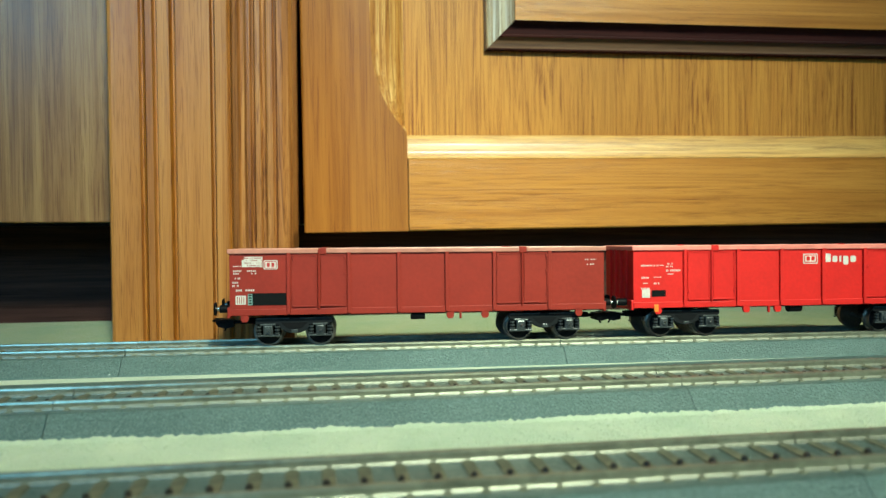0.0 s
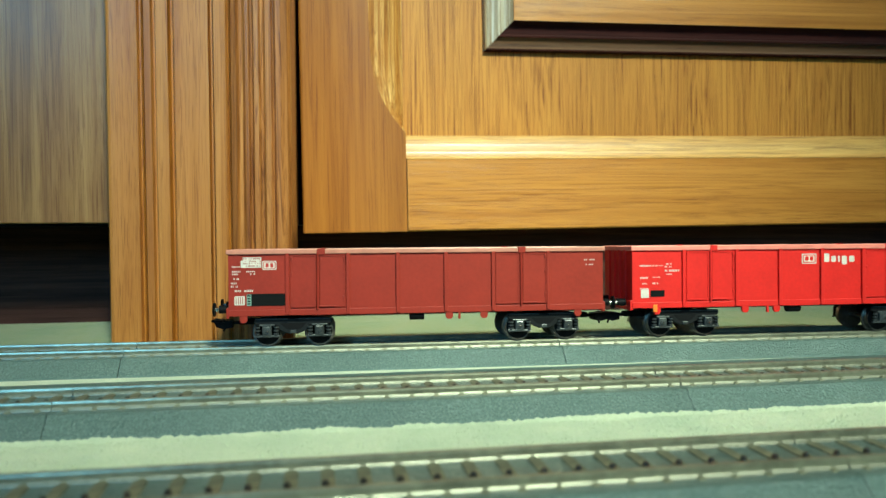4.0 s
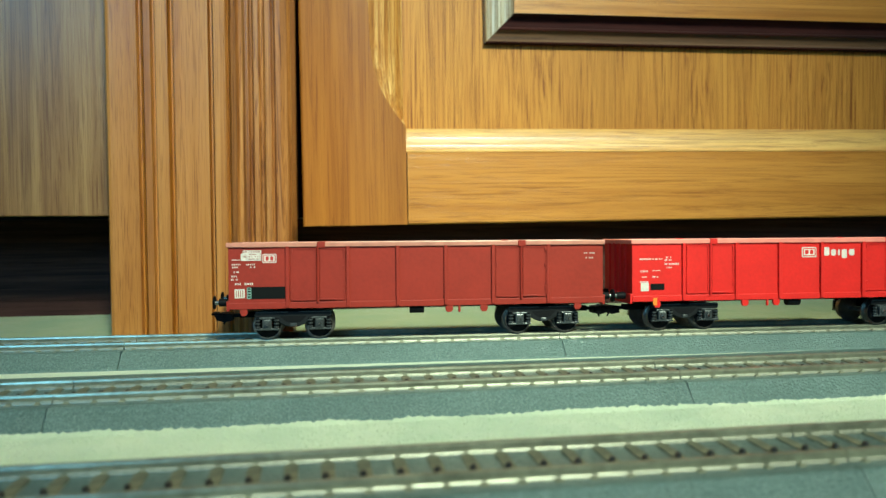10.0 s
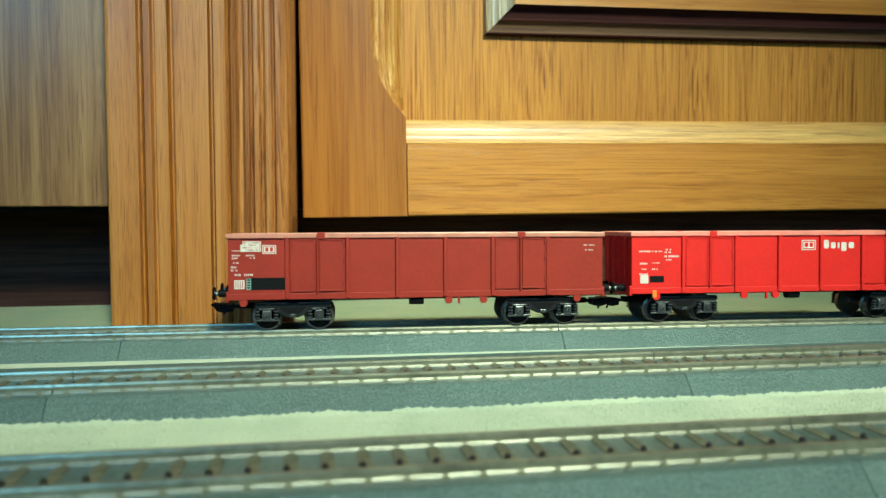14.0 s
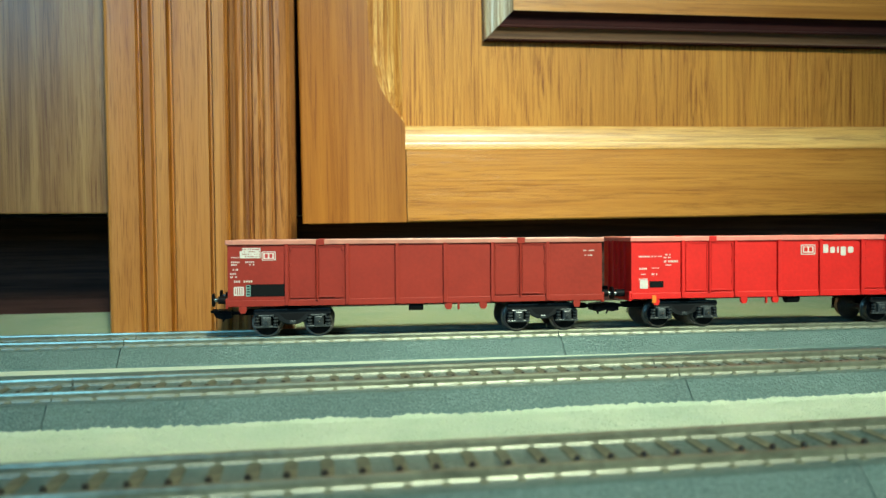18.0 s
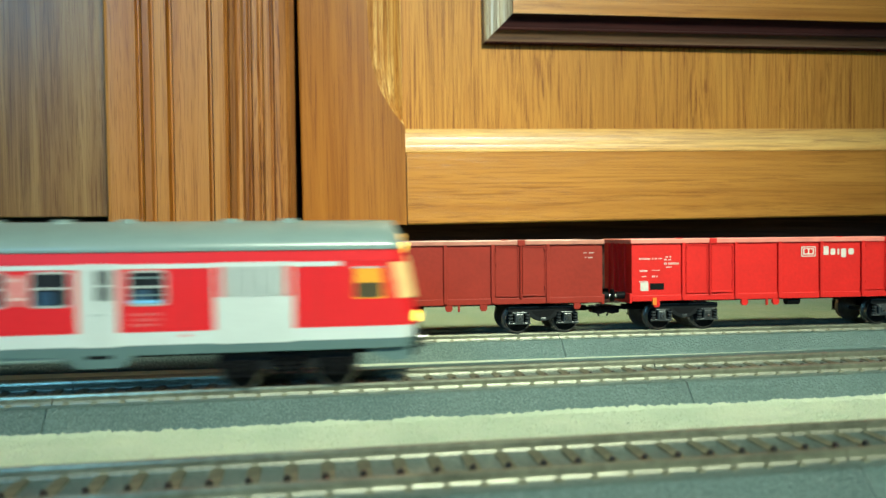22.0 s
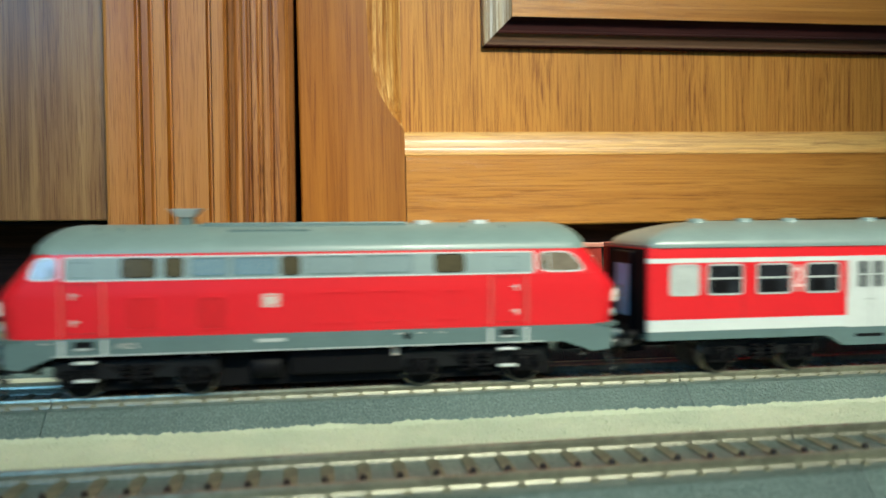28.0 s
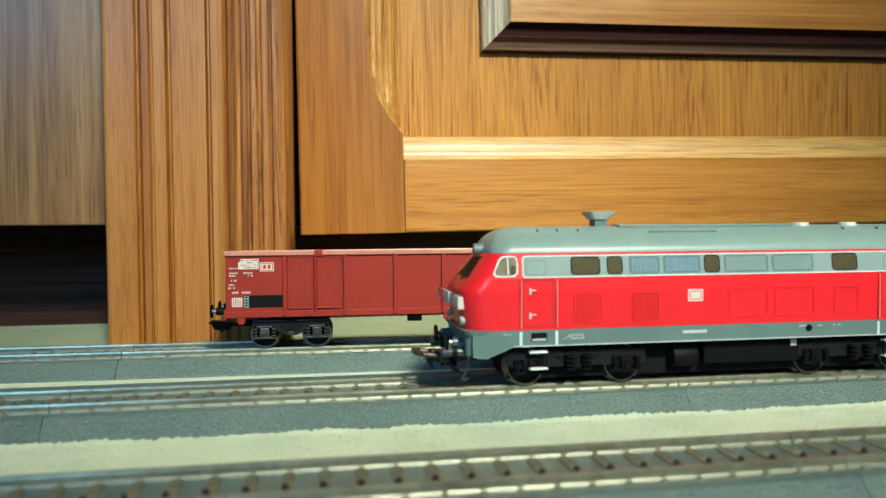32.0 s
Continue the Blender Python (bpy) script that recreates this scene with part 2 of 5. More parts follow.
def grass(name, dark, light, patch):
    """Flocked mat: fine fibres and slow patches."""
    m, nt, b = nodes_of(name)
    v = coords(nt)
    n = tex(nt, "ShaderNodeTexNoise", v, Scale=1800.0, Detail=4.0, Roughness=0.7)
    w = tex(nt, "ShaderNodeTexNoise", v, Scale=45.0, Detail=3.0)
    col = ramp(nt, n.outputs[0], [(0.3, dark), (0.7, light)])
    col = mix(nt, "MULTIPLY", col, ramp(nt, w.outputs[0], [(0.3, patch), (0.7, (1.1, 1.06, 1.02))]), 0.9)
    nt.links.new(col, b.inputs["Base Color"])
    b.inputs["Roughness"].default_value = 0.95
    b.inputs["Sheen Weight"].default_value = 0.3
    bump(nt, b, n.outputs[0], 0.7, 0.0006)
    MATS[name] = m


ballast()
grass("grass_flock", (0.56, 0.63, 0.44), (0.78, 0.82, 0.64), (0.86, 0.9, 0.84))
# rear grass in a darker, yellower tone that stands in for weaker light there
grass("grass_dim", (0.15, 0.185, 0.065), (0.31, 0.325, 0.125), (0.55, 0.85, 0.72))

# ---------------------------------------------------------------- mesh helpers (in millimetres)
K = 0.001


def empty(name, m, label="", category="", group="", kind=""):
    ob = new(name)
    ob.empty_display_size = 0.02
    ob.matrix_basis = m
    return tagged(ob, label, category, group, kind)


def mesh_of(name, bm, mat, smooth=False):
    me = bpy.data.meshes.new(name)
    bmesh.ops.recalc_face_normals(bm, faces=bm.faces)
    bm.to_mesh(me)
    bm.free()
    me.materials.append(MATS[mat] if isinstance(mat, str) else mat)
    if smooth:
        for pl in me.polygons:
            pl.use_smooth = True
        me.set_sharp_from_angle(angle=radians(38))
    return me


def part(name, bm, mat, parent=None, label="", smooth=False, at=None):
    ob = new(name, mesh_of(name, bm, mat, smooth))
    if parent is not None:
        ob.parent = parent
    if at is not None:
        ob.matrix_basis = at
    return tagged(ob, label)


def again(ob, m, parent=None):
    """One more object on the same mesh."""
    o = ob.copy()
    scene.collection.objects.link(o)
    o.matrix_basis = m
    if parent is not None:
        o.parent = parent
    return o


def box(x0, x1, y0, y1, z0, z1, bevel=0.0, bm=None):
    bm2 = bmesh.new()
    vs = [bm2.verts.new((x * K, y * K, z * K)) for x in (x0, x1) for y in (y0, y1) for z in (z0, z1)]
    for f in ((0, 1, 3, 2), (4, 6, 7, 5), (0, 4, 5, 1), (2, 3, 7, 6), (0, 2, 6, 4), (1, 5, 7, 3)):
        bm2.faces.new([vs[i] for i in f])
    if bevel:
        bmesh.ops.bevel(bm2, geom=bm2.edges[:], offset=bevel * K, segments=2, profile=0.5, affect="EDGES")
    if bm is None:
        return bm2
    return join(bm, bm2)


def join(bm, other):
    me = bpy.data.meshes.new("tmp")
    other.to_mesh(me)
    other.free()
    bm.from_mesh(me)
    bpy.data.meshes.remove(me)
    return bm


def prism(profile, x0, x1, axis="x"):
    """A profile of (a, z) points drawn out along x (a = y) or along y (a = x)."""
    bm = bmesh.new()
    rows = []
    for e in (x0, x1):
        rows.append([bm.verts.new((e * K, a * K, z * K) if axis == "x" else (a * K, e * K, z * K)) for a, z in profile])
    n = len(profile)
    for i in range(n):
        bm.faces.new((rows[0][i], rows[0][(i + 1) % n], rows[1][(i + 1) % n], rows[1][i]))
    bm.faces.new(rows[0])
    bm.faces.new(rows[1])
    return bm


def cyl(r, p0, p1, seg=16, r1=None, bevel=0.0):
    a, b = Vector(p0) * K, Vector(p1) * K
    bm = bmesh.new()
    bmesh.ops.create_cone(bm, cap_ends=True, segments=seg, radius1=r * K, radius2=(r if r1 is None else r1) * K, depth=(b - a).length)
    q = (b - a).to_track_quat("Z", "Y").to_matrix().to_4x4()
    bmesh.ops.transform(bm, matrix=Matrix.Translation((a + b) / 2) @ q, verts=bm.verts)
    if bevel:
        bmesh.ops.bevel(bm, geom=[e for e in bm.edges if len(e.link_faces) == 2 and e.calc_face_angle(0) > 1], offset=bevel * K, segments=2, profile=0.5, affect="EDGES")
    return bm


def tube(points, r, seg=8):
    bm = bmesh.new()
    for a, b in zip(points[:-1], points[1:]):
        join(bm, cyl(r, a, b, seg))
    return bm


def rounded(x0, x1, z0, z1, r, n=4):
    r = min(r, (x1 - x0) / 2 - 0.01, (z1 - z0) / 2 - 0.01)
    out = []
    for cx, cz, a0 in ((x1 - r, z1 - r, 0), (x0 + r, z1 - r, 90), (x0 + r, z0 + r, 180), (x1 - r, z0 + r, 270)):
        for i in range(n + 1):
            a = radians(a0 + 90 * i / n)
            out.append((cx + r * math.cos(a), cz + r * math.sin(a)))
    return out


def plate(outline, ysurf, side, proud, deep=0.4):
    """A flat piece lying on a side wall: its front is `proud` outside the wall y = ysurf(z)."""
    bm = bmesh.new()
    fr = [bm.verts.new((x * K, side * (ysurf(z) + proud) * K, z * K)) for x, z in outline]
    bk = [bm.verts.new((x * K, side * (ysurf(z) - deep) * K, z * K)) for x, z in outline]
    n = len(outline)
    bm.faces.new(fr)
    for i in range(n):
        bm.faces.new((fr[i], fr[(i + 1) % n], bk[(i + 1) % n], bk[i]))
    return bm


def ring(x0, x1, z0, z1, r, w, ysurf, side, proud, deep=0.4):
    """A rounded frame on a side wall, w wide, outside the opening."""
    inn, out = rounded(x0, x1, z0, z1, r), rounded(x0 - w, x1 + w, z0 - w, z1 + w, r + w)
    bm = bmesh.new()
    rows = []
    for line, d in ((inn, -deep), (inn, proud), (out, proud), (out, -deep)):
        rows.append([bm.verts.new((x * K, side * (ysurf(z) + d) * K, z * K)) for x, z in line])
    n = len(inn)
    for a, b in zip(rows[:-1], rows[1:]):
        for i in range(n):
            bm.faces.new((a[i], a[(i + 1) % n], b[(i + 1) % n], b[i]))
    return bm


def outline(hx, hw, bulge=0.0, corner=1.0, n=5):
    """Plan of a car body: rounded corners, ends bowed outwards by bulge."""
    pts = []
    hx, hw, corner = max(hx, 0.5), max(hw, 0.3), min(corner, hw * 0.9)
    for cx, cy, a0 in ((1, 1, 0), (-1, 1, 90), (-1, -1, 180), (1, -1, 270)):
        for i in range(n + 1):
            a = radians(a0 + 90 * i / n)
            x = cx * (hx - corner) + corner * math.cos(a)
            y = cy * (hw - corner) + corner * math.sin(a)
            end = max(0.0, (abs(x) - (hx - corner)) / corner)
            pts.append((x + (1 if x > 0 else -1) * bulge * end * (1 - (y / hw) ** 2), y))
    return pts


def loft(levels, cap_low=True, cap_high=True):
    """Stack plans; a level is (z, half length, half width, bulge, corner) or with two half lengths (left, right)."""
    bm = bmesh.new()
    rows = []
    for z, hx, hw, bulge, corner in levels:
        lo, hi = hx if isinstance(hx, tuple) else (hx, hx)
        rows.append([bm.verts.new(((x * (hi / max(lo, hi)) if x > 0 else x * (lo / max(lo, hi))) * K, y * K, z * K))
                     for x, y in outline(max(lo, hi), hw, bulge, corner)])
    n = len(rows[0])
    for a, b in zip(rows[:-1], rows[1:]):
        for i in range(n):
            bm.faces.new((a[i], a[(i + 1) % n], b[(i + 1) % n], b[i]))
    if cap_low:
        bm.faces.new(rows[0])
    if cap_high:
        bm.faces.new(rows[-1])
    return bm


def lettering(text, size, parent, mat, at, name="class_number"):
    """Built-in font, turned into a mesh, facing -y."""
    cu = bpy.data.curves.new("letters", "FONT")
    cu.body, cu.size, cu.extrude = text, size * K, 0.0001
    cu.align_x, cu.align_y = "CENTER", "CENTER"
    tmp = new("letters", cu)
    me = bpy.data.meshes.new_from_object(tmp.evaluated_get(bpy.context.evaluated_depsgraph_get()))
    bpy.data.objects.remove(tmp)
    me.materials.clear()
    me.materials.append(MATS[mat])
    ob = new(name, me)
    ob.parent = parent
    ob.matrix_basis = at
    return ob

# ---------------------------------------------------------------- room
def room():
    floor = part("floor", box(-2500, 3000, -3200, 900, -60, -20), "carpet")
    tagged(floor, "plain brown carpet floor of the room", "floor", kind="structure")
    for nm, b in (("wall_back", (-2500, 3000, 640, 700, -20, 2400)), ("wall_front", (-2500, -2120, -3260, -3200, -20, 2400)), ("wall_front", (-980, 3000, -3260, -3200, -20, 2400)),
                  ("wall_front", (-2120, -980, -3260, -3200, -20, 780)), ("wall_front", (-2120, -980, -3260, -3200, 1920, 2400)),
                  ("wall_right", (3000, 3060, -3200, 700, -20, 2400)), ("wall_left", (-2560, -2500, -3200, 700, -20, 2400))):
        tagged(part(nm, box(*b), "wall_paint"), "plain painted room wall", "wall", kind="structure")
    tagged(part("ceiling", box(-2560, 3060, -3260, 700, 2400, 2440), "ceiling_paint"), "plain white ceiling", "ceiling", kind="structure")


MAT_Z = -8.8


def ground():
    board = part("layout_board", box(-1700, 1500, -330, 260, -20, -10.8, 1.0), "carpet")
    tagged(board, "flat board carrying the model railway layout", "board", kind="structure")
    g = part("grass_mat", box(-1700, 1500, -330, 260, -10.8, MAT_Z), "grass_flock")
    tagged(g, "pale green flocked grass mat under the tracks", "grass mat", kind="structure")
    # added strip over the mat, carrying that darkened colour
    g = part("rear_grass_mat", box(-1700, 1500, 104, 229, MAT_Z + 0.02, MAT_Z + 0.4), "grass_dim")
    tagged(g, "olive green grass strip before the cupboard, darkened for the weaker light", "grass mat", kind="structure")
    g = part("gravel_strip", box(-1700, 1500, 19.7, 57.0, MAT_Z + 0.02, MAT_Z + 0.15), "ballast")
    tagged(g, "grey-green gravel strip between the two rear tracks", "gravel", kind="structure")
    # standing fibres where the mat lies open before the camera
    rng = np.random.default_rng(4)
    verts, faces = [], []

    def fibres(n, x0, x1, y0, y1, h0, h1):
        xs, ys = rng.uniform(x0, x1, n), rng.uniform(y0, y1, n)
        hs, ws = rng.uniform(h0, h1, n), rng.uniform(0.10, 0.2, n)
        lean, turn = rng.normal(0, 0.35, (n, 2)), rng.uniform(0, math.pi, n)
        base = len(verts)
        c, s = np.cos(turn) * ws, np.sin(turn) * ws
        z0 = np.full(n, MAT_Z - 0.1)
        a = np.stack([xs - c, ys - s, z0], 1)
        b = np.stack([xs + c, ys + s, z0], 1)
        t = np.stack([xs + lean[:, 0] * hs, ys + lean[:, 1] * hs, MAT_Z + hs], 1)
        tri = np.stack([a, b, t], 1).reshape(-1, 3) * K
        verts.extend(map(tuple, tri))
        faces.extend((base + 3 * i, base + 3 * i + 1, base + 3 * i + 2) for i in range(n))

    fibres(70000, -125, 250, -62, -19.0, 0.25, 0.6)
    # ragged edge of the mat along the middle roadbed
    hh = 0.75 + np.convolve(rng.normal(0, 1.0, 2700), np.ones(5) / 5, "same")[:2600] * 0.36 + np.convolve(rng.normal(0, 1.0, 2700), np.ones(60) / 60, "same")[:2600] * 1.1
    base = len(verts)
    for i, h in enumerate(np.clip(hh, 0.1, 2.4)):
        x = -170 + i * 0.2
        verts.extend([(x * K, -21.0 * K, MAT_Z * K), (x * K, (-20.0 + 0.12 * h) * K, (MAT_Z + 0.5 * h) * K), (x * K, (-19.45 + 0.55 * h) * K, (MAT_Z + h) * K)])
    for i in range(2599):
        b = base + 3 * i
        faces.extend([(b, b + 3, b + 4, b + 1), (b + 1, b + 4, b + 5, b + 2)])
    me = bpy.data.meshes.new("grass_fibres")
    me.from_pydata(verts, [], faces)
    me.materials.append(MATS["grass_flock"])
    tagged(new("grass_fibres", me), "short pale green flock fibres standing on the mat", "grass", kind="stuff")


# ---------------------------------------------------------------- oak cupboard
def cupboard():
    cb = empty("oak_cupboard", pose(0, 0, 0), "honey-coloured oak cupboard with panelled door standing behind the layout", "cupboard")
    # fluted pilaster: front profile with V grooves, drawn upwards
    F = 130.0
    prof = [(-121.0, F + 2.0), (-120.2, F + 0.5), (-119, F)]
    for gx, w, d in ((-105.9, 1.5, 1.5), (-100.5, 1.1, 1.3), (-93.0, 1.4, 1.6), (-75.8, 1.2, 1.3)):
        prof += [(gx - w, F), (gx - w * 0.3, F + d * 1.6), (gx + w * 0.3, F + d * 1.6), (gx + w, F)]
    prof += [(-69.6, F), (-68.6, F + 1.6), (-68.2, F + 2.0), (-68.2, 206.0), (-121.0, 206.0)]

    def upright(name, prof, z0, z1, mat, parent, label=""):
        bm = bmesh.new()
        rows = [[bm.verts.new((x * K, y * K, z * K)) for x, y in prof] for z in (z0, z1)]
        n = len(prof)
        for i in range(n):
            bm.faces.new((rows[0][i], rows[0][(i + 1) % n], rows[1][(i + 1) % n], rows[1][i]))
        bm.faces.new(rows[0])
        bm.faces.new(rows[1])
        return part(name, bm, mat, parent, label)

    pil = upright("pilaster", prof, MAT_Z - 0.5, 760, "oak_column", cb, "fluted oak pilaster")
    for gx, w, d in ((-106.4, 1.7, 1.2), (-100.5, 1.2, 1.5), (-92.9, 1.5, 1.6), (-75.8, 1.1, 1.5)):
        upright("groove", [(gx - w, F - 0.06), (gx - w * 0.25, F + d * 1.5), (gx + w * 0.25, F + d * 1.5), (gx + w, F - 0.06), (gx + w, F + 3), (gx - w, F + 3)], MAT_Z - 0.4, 759.5, "oak_groove", pil, "groove lined in darker orange-brown oak")
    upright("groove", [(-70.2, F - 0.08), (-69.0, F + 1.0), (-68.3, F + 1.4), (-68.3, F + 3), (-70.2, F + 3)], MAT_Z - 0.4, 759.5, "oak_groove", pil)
    prof2 = [(-68.0, 206), (-68.0, F + 2.0), (-67.2, F + 0.8)]
    for gx, w, d in ((-63.0, 2.0, 1.2), (-58.4, 1.2, 1.0), (-53.6, 1.5, 1.2), (-48.6, 1.0, 0.8)):
        prof2 += [(gx - w, F - 0.3), (gx - w * 0.4, F + d * 0.8), (gx + w * 0.3, F + d), (gx + w, F - 0.2)]
    prof2 += [(-45.4, F - 0.3), (-42.6, F + 0.6), (-41.0, F + 2.2), (-40.6, F + 4.5), (-40.6, 206)]
    upright("pilaster_bead", prof2, MAT_Z - 0.5, 760, "oak_column_open", cb, "oak edge strip with open dark grain")

    part("carcass", box(-40.4, 560, 228, 500, 46, 760), "oak_inside_shade", cb, "inside of the cupboard body, its shade painted near-black")
    part("side_carcass", box(-560, -121.2, 190, 500, 50, 760), "oak_inside_shade", cb)
    part("plinth", box(-560, 560, 229, 244, -12, 45.5), "oak_plinth_shade", cb, "recessed oak plinth, darkened for the shade below the door")
    part("side_panel", box(-560, -121.3, 170, 189.8, 47.5, 760, 0.7), "oak_left", cb, "flat greyish oak side panel")

    # the door hangs a little out of true
    door = empty("cupboard_door", pose(-0.0375, 0.205, 0.0414, 0, -0.70, 0))
    door.scale = (1.2375, 1.2375, 1.2375)
    door.parent = cb
    W, H = 430.0, 640.0
    # stile with a routed edge that runs out above the bottom rail
    cut = [(47.2, 44.8), (45.0, 47.5), (42.2, 51.0), (39.6, 55.0), (36.8, 60.0), (34.4, 66.0), (32.6, 73.0), (31.4, 82.0), (31.0, 95.0), (31.0, H)]
    bm = bmesh.new()
    front = [(0, 0), (47.2, 0)] + cut + [(0, H)]
    f = [bm.verts.new((x * K, 0, z * K)) for x, z in front]
    k = [bm.verts.new((x * K, 20 * K, z * K)) for x, z in front]
    n = len(front)
    bm.faces.new(f)
    bm.faces.new(k)
    for i in range(n):
        bm.faces.new((f[i], f[(i + 1) % n], k[(i + 1) % n], k[i]))
    bmesh.ops.bevel(bm, geom=[e for e in bm.edges if all(v.co.x < 1e-5 and v.co.y < 1e-5 for v in e.verts)], offset=0.0012, segments=3, profile=0.5, affect="EDGES")
    part("stile", bm, "oak_stile", door, "upright oak door stile")
    bm = bmesh.new()
    cols = [[], [], [], []]
    for x, z in cut:
        span = 47.0 - x
        for c, (fx, dy) in enumerate(((0.0, 0.0), (0.30, 1.6), (0.62, 2.6), (1.0, 7.8))):
            cols[c].append(bm.verts.new(((x + span * fx) * K, dy * min(1.0, span / 8 + 0.15) * K if c < 3 else dy * K, z * K)))
    for a, b in zip(cols[:-1], cols[1:]):
        for i in range(len(cut) - 1):
            bm.faces.new((a[i], b[i], b[i + 1], a[i + 1]))
    part("stile_moulding", bm, "oak_carved", door, "routed edge of the stile", smooth=True)
    # bottom rail with an ogee ledge
    prof = [(0.0, 0.6), (0.6, 0.0), (20.0, 0.0), (20.0, 44.6), (7.3, 44.6), (6.9, 44.2), (5.5, 40.4), (5.25, 39.9), (5.2, 36.9), (4.95, 36.2), (4.0, 33.9), (3.6, 33.5), (0.0, 33.2)]
    part("bottom_rail", prism(prof[:4] + [(20.0, 33.0), (0.0, 33.0)], 47.6, W), "oak_rail", door, "bottom rail of the door")
    part("ledge", prism([(20.0, 33.1), (20.0, 44.6)] + prof[4:], 47.6, W), "oak_ledge_lit", door, "moulded top edge of the rail, lightened as if catching the lamp", smooth=True)
    part("field_panel", box(44.0, W, 8.0, 18, 44.0, H), "oak_field", door, "recessed oak door panel")
    # raised centre with a mitred moulding
    prof = [(8.0, 0.0), (5.4, 0.1), (4.9, 0.5), (4.9, 1.1), (5.6, 1.5), (6.2, 2.6), (6.0, 4.4), (5.2, 6.0), (3.9, 6.9), (3.6, 7.2), (3.6, 8.0), (4.2, 8.4), (4.2, 9.4), (3.9, 11.6), (2.6, 13.6), (0.7, 14.7), (0.2, 15.3)]
    xo, zo = 83.7, 82.3
    prof = [(y, 1.9 + o * 0.876) for y, o in prof]
    for nm, lower, mat, run, text in (("moulding", True, "oak_moulding_shade", prof[8:], "moulding with its underside shade in a near-black colour"), ("moulding_edge", True, "oak_moulding_edge", prof[3:9], "brown outer edge of the moulding, coloured as the better lit band"),
                                      ("moulding_lip", True, "oak_moulding_shade", prof[:4], ""), ("side_moulding", False, "oak_daylit", prof, "upright moulding, paled for the window light it reflects")):
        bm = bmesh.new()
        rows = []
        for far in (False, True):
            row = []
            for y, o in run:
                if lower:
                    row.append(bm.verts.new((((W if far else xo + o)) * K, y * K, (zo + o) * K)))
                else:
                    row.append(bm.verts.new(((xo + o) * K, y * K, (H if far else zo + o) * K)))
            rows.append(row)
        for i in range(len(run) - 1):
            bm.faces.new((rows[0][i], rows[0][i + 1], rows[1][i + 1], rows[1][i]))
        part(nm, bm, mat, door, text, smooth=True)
    part("raised_panel", box(xo + 15.0, W, 0.2, 10, zo + 15.0, H), "oak_panel", door, "raised centre of the door")


# ---------------------------------------------------------------- track
GAUGE = 9.0


def section(name, length, n, fine):
    """One straight piece of sheet-metal track, origin at its left end, rail tops at z = 0."""
    tr = empty(name, pose(0, 0, 0), "straight grey sheet-metal model track section with brown sleepers", "track", "track sections")
    pitch = length / n
    e = 0.12
    part("roadbed", prism([(-19.4, -9.1), (-19.0, -8.0), (-14.0, -2.75), (-13.2, -2.5), (13.2, -2.5), (14.0, -2.75), (19.0, -8.0), (19.4, -9.1)], e, length - e), "ballast", tr,
         "grey-green printed ballast bed")
    head = [(-0.30, 0.0), (0.30, 0.0), (0.46, -0.12), (0.62, -0.75), (0.50, -0.95), (0.46, -2.5), (-0.46, -2.5), (-0.50, -0.95), (-0.62, -0.75), (-0.46, -0.12)]
    foot = [(-1.12, -2.5), (-1.02, -2.15), (-0.78, -1.78), (0.78, -1.78), (1.02, -2.15), (1.12, -2.5)]
    tie = [(-11.0, -2.8), (-10.5, -1.95), (10.5, -1.95), (11.0, -2.8)]
    for s in (-1, 1):
        r = part("rail", prism([(y + s * GAUGE, z) for y, z in head], e * 0.6, length - e * 0.6), "rail_metal", tr)
        if fine:
            seg = None
            for i in range(n + 1):
                x0 = 0.2 if i == 0 else (i - 0.5) * pitch + 0.55
                x1 = length - 0.2 if i == n else (i + 0.5) * pitch - 0.55
                if i in (0, n):
                    part("rail_foot", prism([(y + s * GAUGE, z) for y, z in foot], x0, x1), "rail_foot_metal", r)
                elif seg is None:
                    seg = part("rail_foot", prism([(y + s * GAUGE, z) for y, z in foot], 0, x1 - x0), "rail_foot_metal", r, at=pose(x0 * K, 0, 0))
                else:
                    again(seg, pose(x0 * K, 0, 0), r)
        else:
            part("rail_foot", prism([(y + s * GAUGE, z) for y, z in foot], 0.2, length - 0.2), "rail_foot_metal", r)
    if fine:
        plan = [(-0.8, -11.0), (0.8, -11.0), (0.85, -7.9), (1.35, -7.0), (1.35, 7.0), (0.85, 7.9), (0.8, 11.0), (-0.8, 11.0), (-0.85, 7.9), (-1.35, 7.0), (-1.35, -7.0), (-0.85, -7.9)]
        bm = bmesh.new()
        lo = [bm.verts.new((x * 1.12 * K, y * 1.02 * K, -2.8 * K)) for x, y in plan]
        hi = [bm.verts.new((x * 0.94 * K, y * K, -2.2 * K)) for x, y in plan]
        for i in range(len(plan)):
            bm.faces.new((lo[i], lo[(i + 1) % len(plan)], hi[(i + 1) % len(plan)], hi[i]))
        bm.faces.new(hi)
        t = part("sleeper", bm, "tie_brown", tr, at=pose(pitch * 0.5 * K, 0, 0))
        st = part("contact_stud", cyl(0.8, (-0.5, -2.0, -2.3), (-0.5, -2.0, -1.1), 8, 0.5), "stud_dark", t)
        for i in range(1, n):
            o = again(t, pose((i + 0.5) * pitch * K, 0, 0), tr)
            again(st, Matrix.Identity(4), o)
    else:
        bm = bmesh.new()
        for i in range(n):
            join(bm, prism(tie, (i + 0.5) * pitch - 1.15, (i + 0.5) * pitch + 1.15))
        part("sleepers", bm, "tie_brown", tr)
    return tr


